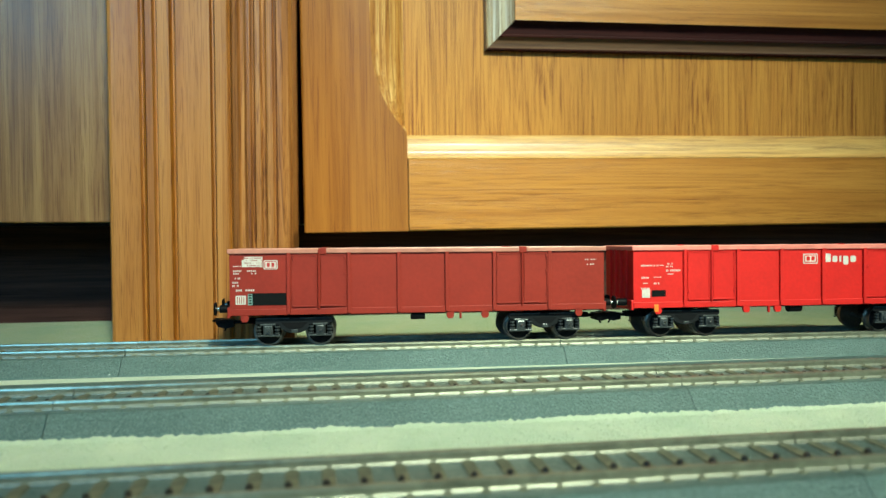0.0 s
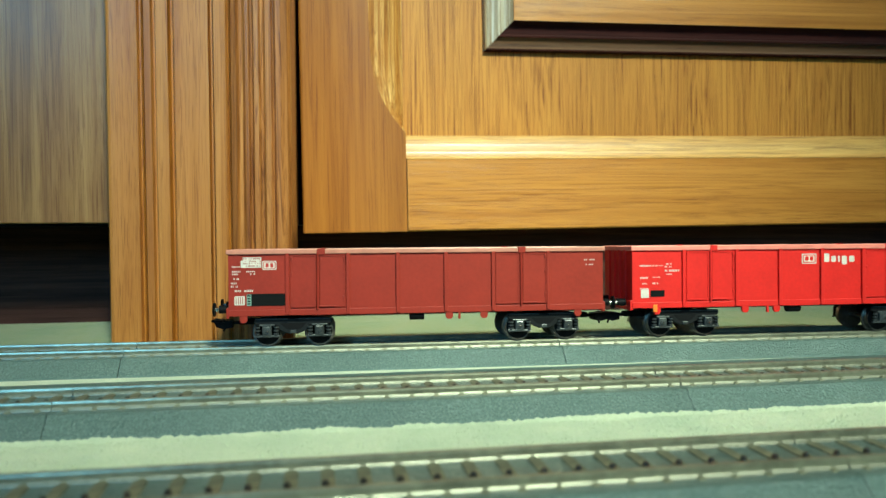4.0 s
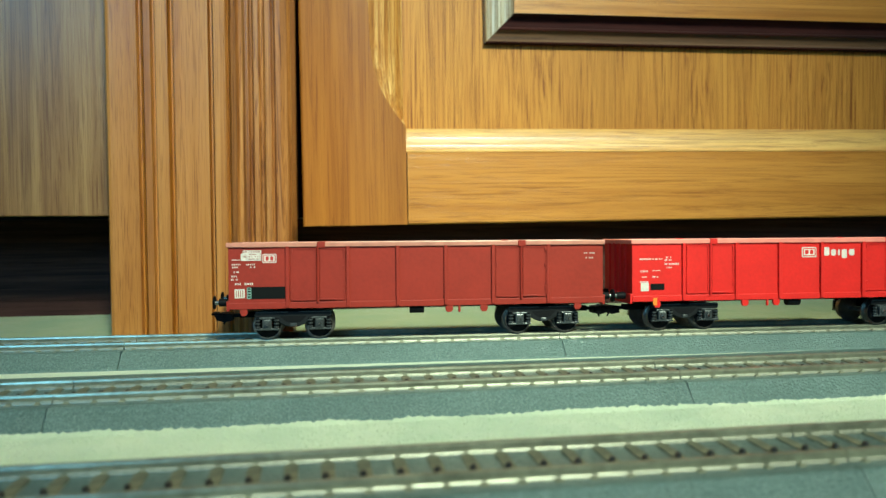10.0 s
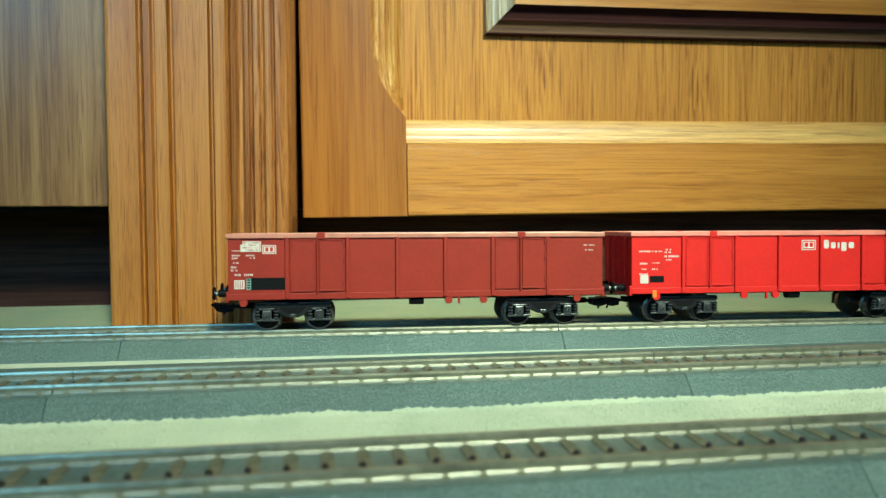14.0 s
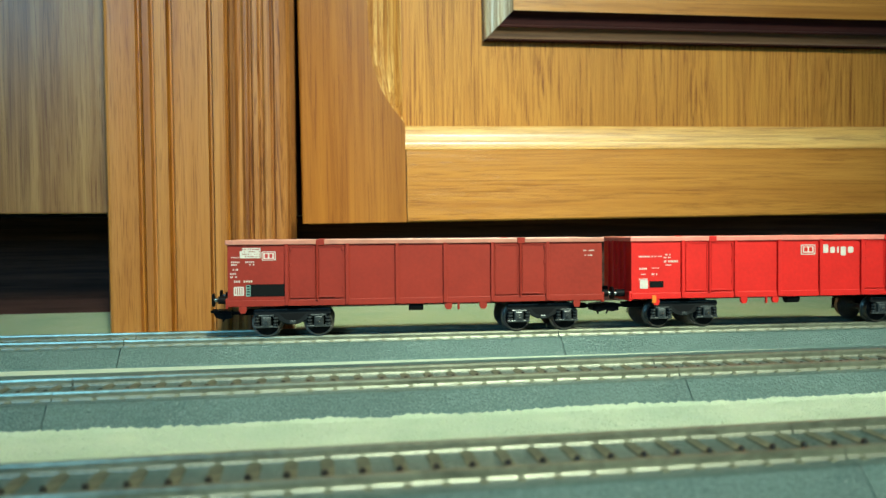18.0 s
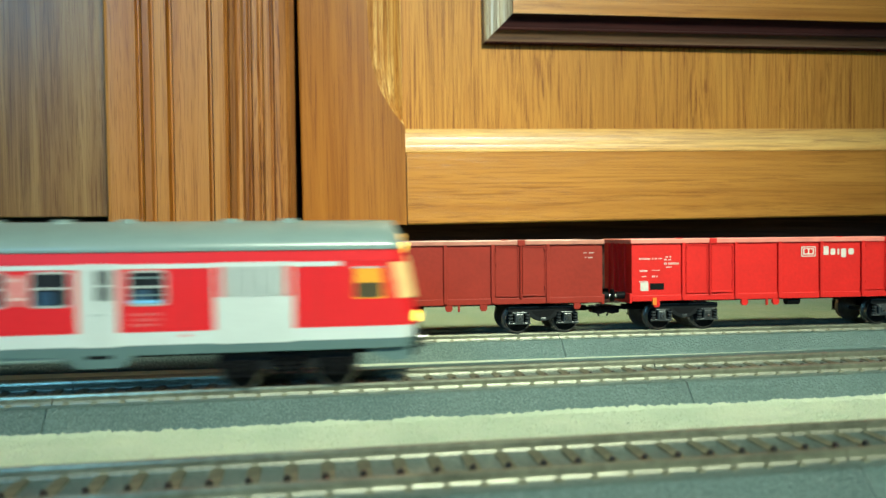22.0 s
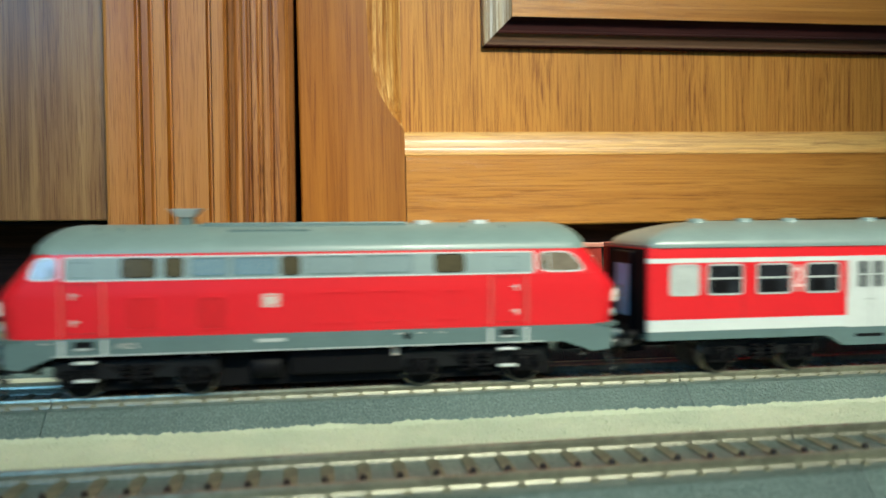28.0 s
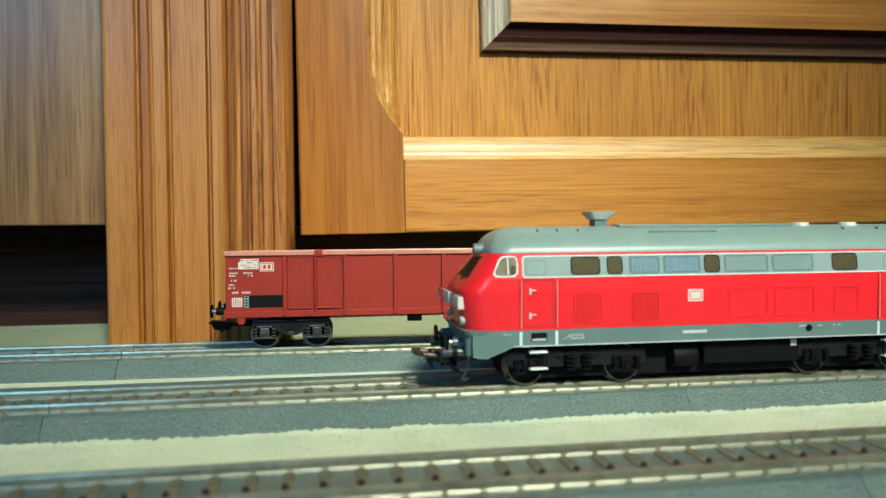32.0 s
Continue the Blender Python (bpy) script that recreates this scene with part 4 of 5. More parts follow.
def coach(name, label, kind):
    """Four-axle commuter coach, origin on the rails in its middle. kind: cab, first or second."""
    c = empty(name, pose(0, 0, 0), label, "passenger coach", "passenger coaches")
    cab = kind == "cab"
    HX = 125.2 if cab else 126.3
    HW = 16.2
    ys = lambda z: HW - max(0.0, z - 34.0) * 0.10
    nose = lambda z: HX if not cab else 123.0 - max(0.0, z - 20) * 0.19 - max(0, 17 - z) * 0.12
    lv = lambda z, d=0.0: (z, (HX - d, nose(z) - d), ys(z), 1.6 if cab else 0.25, 4.0 if cab else 1.2)
    sill = part("sill", loft([lv(11.2), lv(13.8)]), "skirt_grey", c, "grey sill below the body")
    part("lower_band", loft([lv(13.85), lv(17.3)]), "train_white", c, "white lower band")
    body = part("body", loft([lv(z) for z in (17.35, 20.0, 24.0, 29, 35.5 if cab else 34.1)]), "train_red", c, "red body side")
    # waist stripe over the windows: white, or yellow over the first class part
    if cab:
        for s in (-1, 1):
            part("stripe", plate([(-HX + 0.5, 34.15), (102.5, 34.15), (102.5, 35.4), (-HX + 0.5, 35.4)], ys, s, 0.12), "train_white", c, "white stripe above the windows")
    else:
        part("stripe", loft([lv(34.15, -0.04), lv(35.5, -0.04)]), "train_white", c, "white stripe above the windows")
    part("upper_band", loft([lv(35.55), lv(38.6)]), "train_red", c, "red band below the roof")
    yw = lambda z: ys(z) + 0.05
    if kind == "first":
        for s in (-1, 1):
            part("class_stripe", plate([(-49, 34.2), (49, 34.2), (49, 35.4), (-49, 35.4)], yw, s, 0.08), "class_yellow", c, "yellow first class stripe")
    roof = []
    for z, w, d in ((38.65, 16.15, 0.4), (39.3, 16.2, 0.2), (40.0, 16.05, 0.5), (40.8, 15.65, 1.1), (41.7, 14.9, 2.4), (43.0, 13.2, 5.2), (44.4, 10.2, 9.5), (45.6, 6.6, 15.5), (46.3, 3.0, 22.0), (46.5, 0.6, 27)):
        rt = nose(z) - d * 0.06 if cab else HX - d
        roof.append((z, (HX - d, rt), w, 0.3 if not cab else 1.5, 3.5))
    rf = part("roof", loft(roof), "coach_roof", c, "rounded grey roof", smooth=True)
    for x in (-104, -88, -72, -44, -27, -9, 9, 27, 44, 72, 88) + (() if cab else (104,)):
        part("roof_vent", cyl(3.2, (x, -2.0, 45.9), (x, -2.0, 47.2), 14, 2.2, 0.3), "coach_roof", rf, smooth=True)
    for s in (-1, 1):
        if cab:
            wins = [(-115.7, 4.6), (-102.4, 8.6), (-86, 8.6), (-69.3, 8.8), (-36.0, 8.8), (-20.6, 8.8), (-4.7, 9.0), (11.7, 9.0), (27.6, 8.8), (51.6, 8.8)]
            doors = [(-53, 17, True), (39.2, 10, True), (79.2, 21, False)]
        else:
            wins = [(x, 9.6) for x in (-38.7, -19.4, 0, 19.4, 38.7)] + [(e * x, wd) for e in (-1, 1) for x, wd in ((73.2, 8.8), (89.4, 8.8), (105.6, 9.0), (117.2, 4.8))]
            doors = [(-56.7, 16.5, True), (56.7, 16.5, True)]
            if kind == "second":
                wins = [(-114.9, 8.4), (-101.9, 10.4), (-86, 10.4), (-69.8, 10.4)] + [(x, 10.0) for x in (-38.1, -22.5, -7.1, 8.4, 24.2, 39.9)] + [(73.2, 8.8), (89.4, 8.8), (105.6, 9.0), (117.2, 4.8)]
                doors = [(-53.6, 16, True), (56.6, 16.5, True)]
        for x, wd in wins:
            frosted = kind == "second" and x < -110
            window(body, x - wd / 2, x + wd / 2, 24.9, 33.2, ys, s, "pale_grey" if frosted else "window_glass_dark", "pale_grey")
            if wd > 6 and not frosted:
                part("seat_back", plate(rounded(x - wd * 0.36, x + wd * 0.1, 24.95, 28.6, 0.6, 2), ys, s, 0.07), "seat_blue" if cab else "seat_red" if x > 0 else "black_plastic", body, "seats behind the glass")
        # panel edges and class numbers between window pairs
        marks = ((-77.6, "2"), (19.4 - 48, "2"), (19.4, "2")) if cab else ((-81.3, "2"), (-29, "1"), (29, "1"), (81.3, "2")) if kind == "first" else ((-77.9, "2"), (-30.2, "2"), (31.8, "2"), (81.3, "2"))
        for x, txt in marks:
            if txt:
                t = lettering(txt, 8.6, c, "print_pink", pose(x * K, s * (HW + 0.1) * K, 0.0290, 90, 0, 0 if s < 0 else 180))
                tagged(t, "pale class number")
                part("class_panel", plate(rounded(x - 3.0, x + 3.0, 24.9, 33.1, 0.6, 2), yw, s, 0.02), "panel_pink", c)
        if cab:
            for x in (-12.5, 3.5):
                part("pale_joint", plate([(x - 0.3, 25.0), (x + 0.3, 25.0), (x + 0.3, 33.2), (x - 0.3, 33.2)], yw, s, 0.03), "panel_pink", body)
            for zc in (27.2, 31.8):
                part("guard_rail", plate([(46.7, zc - 0.2), (55.5, zc - 0.2), (55.5, zc + 0.2), (46.7, zc + 0.2)], ys, s, 0.2), "louvre_grey", body)
            part("blind_edge", plate([(47.2, 25.0), (55.0, 25.0), (55.0, 25.9), (47.2, 25.9)], ys, s, 0.1), "pane_blue", body)
            bars(c, 47.0, 55.2, 18.6, 22.8, yw, s, "panel_pink", 3, 7, random.Random(12))
            bars(c, 60.0, 62.2, 15.6, 16.8, yw, s, "panel_pink", 1, 1, random.Random(12))
        else:
            bars(c, 62.0, 64.4, 15.4, 16.8, yw, s, "panel_pink", 1, 1, random.Random(12))
        for x in (-96, -61, 61, 96):
            part("panel_joint", plate([(x - 0.12, 17.4), (x + 0.12, 17.4), (x + 0.12, 34), (x - 0.12, 34)], yw, s, 0.05), "print_red", body)
        for x, wd, glazed in doors:
            d = part("coach_door", plate(rounded(x - wd / 2, x + wd / 2, 13.6, 35.6, 0.5, 2), yw, s, 0.12), "door_white", c, "white folding coach door")
            if glazed:
                halves = ((x - 2.6, 3.4), (x + 2.6, 3.4)) if wd > 12 else ((x + 1.5, 3.6),)
                for xc, w2 in halves:
                    g = part("door_window", plate(rounded(xc - w2 / 2, xc + w2 / 2, 26.0, 33.8, 0.5), ys, s, 0.2), "door_glass_pale" if kind == "first" else "door_glass", d)
                    part("window_frame", ring(xc - w2 / 2, xc + w2 / 2, 26.0, 33.8, 0.5, 0.35, ys, s, 0.3), "pale_grey", g)
                    part("cross_bar", plate([(xc - w2 / 2, 29.6), (xc + w2 / 2, 29.6), (xc + w2 / 2, 30.1), (xc - w2 / 2, 30.1)], ys, s, 0.32), "pale_grey", g)
                    for q in (0.34, 0.67):
                        xb = xc - w2 / 2 + w2 * q
                        part("guard_bar", plate([(xb - 0.12, 26), (xb + 0.12, 26), (xb + 0.12, 33.8), (xb - 0.12, 33.8)], ys, s, 0.28), "pale_grey", g)
                part("door_joint", plate([(x - 0.15, 14), (x + 0.15, 14), (x + 0.15, 35), (x - 0.15, 35)], yw, s, 0.16), "pale_grey", d)
                part("door_handle", plate([(x - 1.6, 22.0), (x + 1.6, 22.0), (x + 1.6, 22.5), (x - 1.6, 22.5)], yw, s, 0.4), "pale_grey", d)
                part("door_step", prism([(x - wd * 0.9, 11.2), (x - wd * 0.55, 8.0), (x + wd * 0.55, 8.0), (x + wd * 0.9, 11.2)], s * HW, s * (HW - 2), "y"), "skirt_grey", c, "grey step housing")
                part("step_gap", plate([(x - wd * 0.3, 10.5), (x + wd * 0.3, 10.5), (x + wd * 0.3, 11.5), (x - wd * 0.3, 11.5)], yw, s, 0.02), "dark_recess", c)
            else:
                for e in (-1, 1):
                    x0, x1 = sorted((x + e * (wd / 2 - 0.7), x + e * (wd / 2 - 2.25)))
                    part("door_cheek", plate([(x0, 26.2), (x1, 26.2), (x1, 34.4), (x0, 34.4)], yw, s, 0.16), "train_red", d)
                g = part("shutter", plate(rounded(x - wd / 2 + 2.3, x + wd / 2 - 2.3, 26.4, 34.4, 0.3, 2), yw, s, 0.2), "pale_grey", d, "ribbed grey shutter")
                for q in range(1, 5):
                    xb = x - wd / 2 + 2.3 + (wd - 4.6) * q / 5
                    part("shutter_rib", plate([(xb - 0.15, 26.6), (xb + 0.15, 26.6), (xb + 0.15, 34.2), (xb - 0.15, 34.2)], yw, s, 0.32), "skirt_grey", g)
    # frame and gear below the floor
    part("underframe", box(-HX + 4, HX - 6, -9, 13, 9.4, 11.1, 0.3), "black_plastic", c)
    for x0, x1, z0 in () if cab else ((-33, -15, 5.6), (4, 9, 7.4), (12, 22, 6.6), (27, 33, 5.8)):
        part("equipment_box", box(x0, x1, -12, -5, z0, 11.1, 0.4), "black_plastic", c)
    part("long_rail", cyl(1.1, (-46, -14.6, 10.7), (30, -14.6, 10.7), 12, bevel=0.2), "band_grey", c, smooth=True)
    for s in (-1, 1):
        bogie(c, s * 88, 26.0, 5.2, rolls=True, yside=12.6, heavy=True)
        if not (cab and s > 0):
            part("end_wall", box(*sorted((s * (HX - 0.3), s * (HX + 0.5))), -14.6, 14.6, 13.0, 38.2, 0.2), "dark_recess", c, "black coach end")
            part("gangway", box(*sorted((s * HX, s * (HX + 1.6))), -7, 7, 12.5, 37.5, 0.5), "black_plastic", c, "black rubber gangway")
            # end door pane; the blue on the second coach paints in the window's reflection
            part("end_door_pane", box(*sorted((s * (HX + 0.2), s * (HX + 1.75))), -5.6, 4.4, 17.5, 33.5, 0.1), "pane_blue" if kind == "second" else "dark_recess", c)
    coupler(c, -HX + 6, -1, reach=5)
    buffer_pair(c, -HX, -1, 12.5)
    if cab:
        # driving end: windscreen, side window, headlamps and buffers
        for s in (-1, 1):
            g = part("cab_window", plate([(106.2, 25.0), (114.6, 25.0), (113.4, 33.4), (106.2, 33.4)], ys, s, 0.1), "cab_glow", c, "lit driver's side window")
            part("driver_seat", plate(rounded(106.4, 113.6, 25.3, 29.4, 0.8, 2), ys, s, 0.16), "window_brown", g)
            part("window_frame", plate([(105.6, 33.4), (113.6, 33.4), (113.5, 33.9), (105.6, 33.9)], ys, s, 0.2), "pale_grey", g)
            part("headlamp", cyl(1.6, (119.5, s * 12.4, 19.4), (124.4, s * 12.4, 19.4), 16, bevel=0.3), "headlight_glow", c, "lit headlamp")
        part("top_lamp", cyl(1.6, (116.5, 0, 38.2), (121.8, 0, 38.2), 14), "headlight_glow", c, "lit top headlamp")
        part("destination_lamp", box(115.5, 120.9, -5, 5, 40.2, 42.4, 0.4), "roof_lamp_glow", c, "amber lit destination box")
        zs = ((24.6, 12.8), (36.4, 11.6))
        bm = bmesh.new()
        vs = [bm.verts.new(((nose(z) + 1.45) * K, y * K, z * K)) for z, w in zs for y in (-w, w)]
        bm.faces.new((vs[0], vs[1], vs[3], vs[2]))
        bmesh.ops.solidify(bm, geom=bm.faces[:], thickness=0.0005)
        part("windscreen", bm, "screen_glow", c, "windscreen lit from inside")
        for s in (-1, 1):
            bm = bmesh.new()
            vs = [bm.verts.new((x * K, s * y * K, z * K)) for z in (24.9, 35.0) for x, y in ((nose(z) - 4.0, ys(z) + 0.25), (nose(z) - 0.9, ys(z) - 0.75), (nose(z) + 0.75, ys(z) - 2.9))]
            bm.faces.new((vs[0], vs[1], vs[4], vs[3]))
            bm.faces.new((vs[1], vs[2], vs[5], vs[4]))
            part("corner_window", bm, "screen_glow", c, "corner pane lit from inside", smooth=True)
        part("snow_plough", prism([(108, 11.2), (122.2, 11.2), (121.6, 7.6), (116, 7.0)], -14.5, 14.5, "y"), "skirt_grey", c)
        buffer_pair(c, 121.5, 1, 12.8)
        coupler(c, 116, 1, reach=6)
    return c


def locomotive():
    """Four-axle diesel locomotive, origin on the rails in its middle."""
    c = empty("diesel_locomotive", pose(0, 0, 0), "bright red and grey model diesel locomotive with white stripes", "locomotive")
    HX, HW = 79.4, 16.4
    ys = lambda z: HW - max(0.0, z - 31.5) * 0.16
    yw = lambda z: ys(z) + 0.05

    def hx(z):
        if z < 28:
            return HX - 0.10 * (28 - z) - max(0, 14 - z) * 0.8
        return HX - (z - 28) * 0.78

    lv = lambda z, d=0.0, b=2.4: (z, (hx(z) - d, hx(z) - d + 8.4), ys(z) - d * 0.0, b, 5.5)
    part("frame_block", box(-70, 70, -12, 12, 11.9, 17, 0.3), "skirt_grey", c)
    for s in (-1, 1):
        part("side_skirt", prism([(-78.0, 17.0), (-77.8, 9.6), (-74, 9.0), (-66, 12.2), (72, 12.2), (81, 9.0), (86.0, 9.6), (86.2, 17.0)], *sorted((s * HW, s * (HW - 2.2))), "y"), "skirt_grey", c, "grey lower skirt")
        part("skirt_line", plate([(-66, 12.25), (66, 12.25), (66, 12.6), (-66, 12.6)], yw, s, 0.05), "pale_grey", c)
    for d in (-1, 1):
        part("end_beam", loft([(9.6, 2.5, 14.5, 0.8, 1.5), (17.0, 3.0, 15.5, 0.8, 1.5)]), "skirt_grey", c, at=pose(0.0851 if d > 0 else -0.0767, 0, 0))
        part("end_ledge", loft([(16.2, 3.6, 16.6, 1.5, 2.0), (17.2, 3.8, 17.0, 1.5, 2.0)]), "skirt_grey", c, at=pose(0.0848 if d > 0 else -0.0764, 0, 0))
    body = part("body", loft([lv(z) for z in (17.05, 20, 24, 27.5, 28.5, 30, 31.9)]), "train_red", c, "glossy red body", smooth=True)
    part("cab_body", loft([lv(z) for z in (31.95, 33.5, 36.0, 38.6)]), "train_red", c, "red upper body of the cabs", smooth=True)
    part("roof_line", loft([lv(38.62, -0.05), lv(38.95, -0.05)]), "train_red", c)
    for s in (-1, 1):
        part("window_band", plate(rounded(-63, 63, 32.3, 38.0, 0.7, 3), ys, s, 0.12), "band_grey", c, "grey window band")
        part("band_border", ring(-63, 63, 32.3, 38.0, 0.7, 0.34, ys, s, 0.18), "train_white", c, "white band outline")
    roof = []
    for z, w, d in ((38.98, 15.0, 0.2), (39.8, 14.9, 0.4), (41.0, 14.2, 1.4), (42.6, 12.6, 3.2), (44.2, 10.2, 6.0), (45.6, 7.0, 10.5), (46.4, 3.6, 16.0), (46.6, 0.6, 22)):
        roof.append((z, (hx(38.9) - d * 0.55, hx(38.9) - d * 0.5 + 8.4), w, 2.4, 5.0))
    rf = part("roof", loft(roof), "train_grey", c, "rounded grey roof", smooth=True)
    part("roof_walkway", box(-30, 28, -5.4, 1.5, 45.4, 47.0, 0.4), "skirt_grey", rf)
    for x in (-56.5, -50.5, -44.0, 44.0, 56.0):
        part("roof_seam", box(x - 0.2, x + 0.2, -8.6, -3.0, 44.6, 45.75, 0.05), "skirt_grey", rf)
    part("roof_panel", box(-22, 0, -9.6, -8.9, 44.4, 45.1, 0.1), "skirt_grey", rf)
    part("roof_grille", box(-26, 4, -6.2, -5.3, 45.0, 46.2, 0.2), "skirt_grey", rf)
    for x in (-64, 33, 50, 62):
        part("roof_hatch", cyl(3.2, (x, -2, 45.4 if abs(x) < 60 else 43.8), (x, -2, 47.3 if abs(x) < 60 else 45.4), 14, 2.6, 0.3), "pale_grey", rf, smooth=True)
    ex = part("chimney", box(-36.6, -32.6, -2.5, 2.5, 45.6, 49.0, 0.3), "skirt_grey", c, "flared exhaust stack on the roof")
    part("exhaust_hood", loft([(48.6, 2.3, 3.0, 0.0, 0.6), (50.6, 4.1, 4.4, 0.0, 0.8), (51.0, 4.4, 4.6, 0.0, 0.8)]), "pale_grey", ex, "pale grey hood", at=pose(-0.0346, 0, 0))
    for s in (-1, 1):
        # windows and louvres of the grey band
        for x0, x1, brown in ((-48.7, -40.3, 1), (-37.7, -33.4, 1), (-7.3, -2.8, 1), (34.7, 42.8, 1), (-30.8, -22.0, 0), (-20.2, -9.1, 0), (-0.8, 12.8, 0), (14.7, 27.8, 0)):
            if brown:
                g = part("window", plate(rounded(x0, x1, 32.9, 37.6, 0.9), ys, s, 0.16), "window_brown", c, "smoky brown window")
                part("window_frame", ring(x0, x1, 32.9, 37.6, 0.9, 0.3, ys, s, 0.22), "dark_recess", g)
            else:
                g = part("louvre", plate(rounded(x0, x1, 33.0, 37.5, 0.4, 2), ys, s, 0.16), "louvre_blue_sheen" if x0 < -9 else "louvre_grey", c, "blue-grey louvre panel")
                part("louvre_frame", ring(x0 + 0.1, x1 - 0.1, 33.1, 37.4, 0.4, 0.35, ys, s, 0.3), "skirt_grey", g)
                k = int((x1 - x0) / 0.8)
                for i in range(1, k):
                    xb = x0 + (x1 - x0) * i / k
                    part("louvre_slat", plate([(xb - 0.16, 33.3), (xb + 0.16, 33.3), (xb + 0.16, 37.2), (xb - 0.16, 37.2)], ys, s, 0.34), "band_grey", g)
        for e in (-1, 1):
            # cab side window, door with rails and handles
            xb, xt = (71.8, 69.4) if e < 0 else (78.6, 74.0)
            q = soften([(e * 65.0, 32.7), (e * xb, 32.7), (e * xt, 37.9), (e * 65.0, 37.9)])
            g = part("cab_window", plate(q, ys, s, 0.14), "cab_glass", c, "cab side window")
            q2 = soften([(e * 64.6, 32.3), (e * (xb + 0.6), 32.3), (e * (xt + 0.4), 38.25), (e * 64.6, 38.25)])
            part("cab_window_frame", plate(q2, ys, s, 0.08), "train_white", g, "white window surround")
            part("sliding_bar", plate([(e * 67.4, 33.0), (e * 67.7, 33.0), (e * 67.7, 37.6), (e * 67.4, 37.6)], ys, s, 0.2), "train_white", g)
            part("driver_seat", plate(rounded(*sorted((e * 65.4, e * 66.9)), 33.0, 35.6, 0.4, 2), ys, s, 0.17), "window_brown", g)
            x0, x1 = sorted((e * 53.0 - 1.5, e * 61.5 - 1.5))
            d = part("cab_door", ring(x0, x1, 18.4, 31.2, 0.3, 0.15, ys, s, 0.2), "print_red", c)
            part("band_hatch", ring(x0 + 0.8, x1 - 2.0, 33.0, 36.8, 0.3, 0.15, ys, s, 0.2), "skirt_grey", c)
            for xr in (e * 51.8 - 1.5, e * 62.4 - 1.5):
                part("hand_rail", cyl(0.2, (xr, s * (HW + 0.6), 17.6), (xr, s * (HW + 0.6), 31.4), 8), "rim_red", c, "pale hand rail", smooth=True)
                part("rail_foot", plate([(xr - 0.4, 12.6), (xr + 0.4, 12.6), (xr + 0.4, 16.6), (xr - 0.4, 16.6)], yw, s, 0.12), "train_white", c)
            for hz in (21.2, 28.2):
                part("door_handle", box(*sorted((e * 59.4 - 1.5, e * 58.0 - 1.5)), *sorted((s * (HW + 0.5), s * HW)), hz, hz + 0.4, 0.1), "pale_grey", d)
                part("handle_plate", plate([(e * 59.6 - 1.5 - 0.3, hz - 1.0), (e * 59.6 - 1.5 + 0.3, hz - 1.0), (e * 59.6 - 1.5 + 0.3, hz + 0.8), (e * 59.6 - 1.5 - 0.3, hz + 0.8)], yw, s, 0.2), "pale_grey", d)
            part("step_recess", plate(rounded(e * 57 - 1.5 - 2.4, e * 57 - 1.5 + 2.4, 13.7, 16.2, 0.2, 1), yw, s, 0.04), "dark_recess", c)
            part("step_tread", plate([(e * 57 - 1.5 - 2.0, 13.9), (e * 57 - 1.5 + 2.0, 13.9), (e * 57 - 1.5 + 2.0, 14.5), (e * 57 - 1.5 - 2.0, 14.5)], yw, s, 0.3), "pale_grey", c)
            ld = part("step_ladder", box(e * 57 - 1.5 - 2.6, e * 57 - 1.5 - 2.2, *sorted((s * 15.6, s * 15.0)), 5.2, 12, 0.1), "black_plastic", c)
            part("ladder_side", box(e * 57 - 1.5 + 2.2, e * 57 - 1.5 + 2.6, *sorted((s * 15.6, s * 15.0)), 5.2, 12, 0.1), "black_plastic", ld)
            for hz in (5.4, 10.2):
                part("ladder_tread", box(e * 57 - 1.5 - 2.7, e * 57 - 1.5 + 2.7, *sorted((s * 16.4, s * 14.4)), hz, hz + 0.6, 0.1), "train_white", ld, "white tread")
        # vents and hatches in the red side
        for x0, x1, z0, z1 in ((-47.6, -39.8, 19.2, 27.2), (-29.8, -22.2, 19.0, 27.0)):
            g = part("side_vent", plate(rounded(x0, x1, z0, z1, 1.0, 3), yw, s, 0.1), "vent_red", c, "red louvred side vent")
            part("vent_frame", ring(x0, x1, z0, z1, 1.0, 0.5, yw, s, 0.24), "train_red", g)
            for i in range(1, 12):
                xb = x0 + (x1 - x0) * i / 12
                part("vent_slat", plate([(xb - 0.14, z0 + 0.3), (xb + 0.14, z0 + 0.3), (xb + 0.14, z1 - 0.3), (xb - 0.14, z1 - 0.3)], yw, s, 0.2), "train_red", g)
        for x0, x1, z0, z1 in ((0.7, 12.6, 19.6, 27.6), (15.7, 28.0, 19.6, 27.6), (35.5, 43.0, 19.8, 27.4)):
            part("side_hatch", ring(x0, x1, z0, z1, 0.8, 0.45, yw, s, 0.16), "train_red", c, "raised hatch frame")
        lg = part("emblem", plate(rounded(-12.9, -8.1, 24.2, 27.8, 0.4, 2), yw, s, 0.1), "print_white", c, "small white rectangular emblem")
        part("emblem_frame", ring(-12.2, -8.8, 24.9, 27.1, 0.3, 0.25, yw, s, 0.14), "train_red", lg)
        rng = random.Random(5)
        part("number_bar", plate([(-14.4, 14.7), (-6.8, 14.7), (-6.8, 15.6), (-14.4, 15.6)], yw, s, 0.05), "pale_grey", c)
        bars(c, -51, -45, 14.0, 15.6, yw, s, "print_white", 3, 4, rng)
        for x in (23.5, 29.5, 35.0, -69):
            bars(c, x, x + 2.4, 15.6, 16.2, yw, s, "print_white", 1, 2, rng)
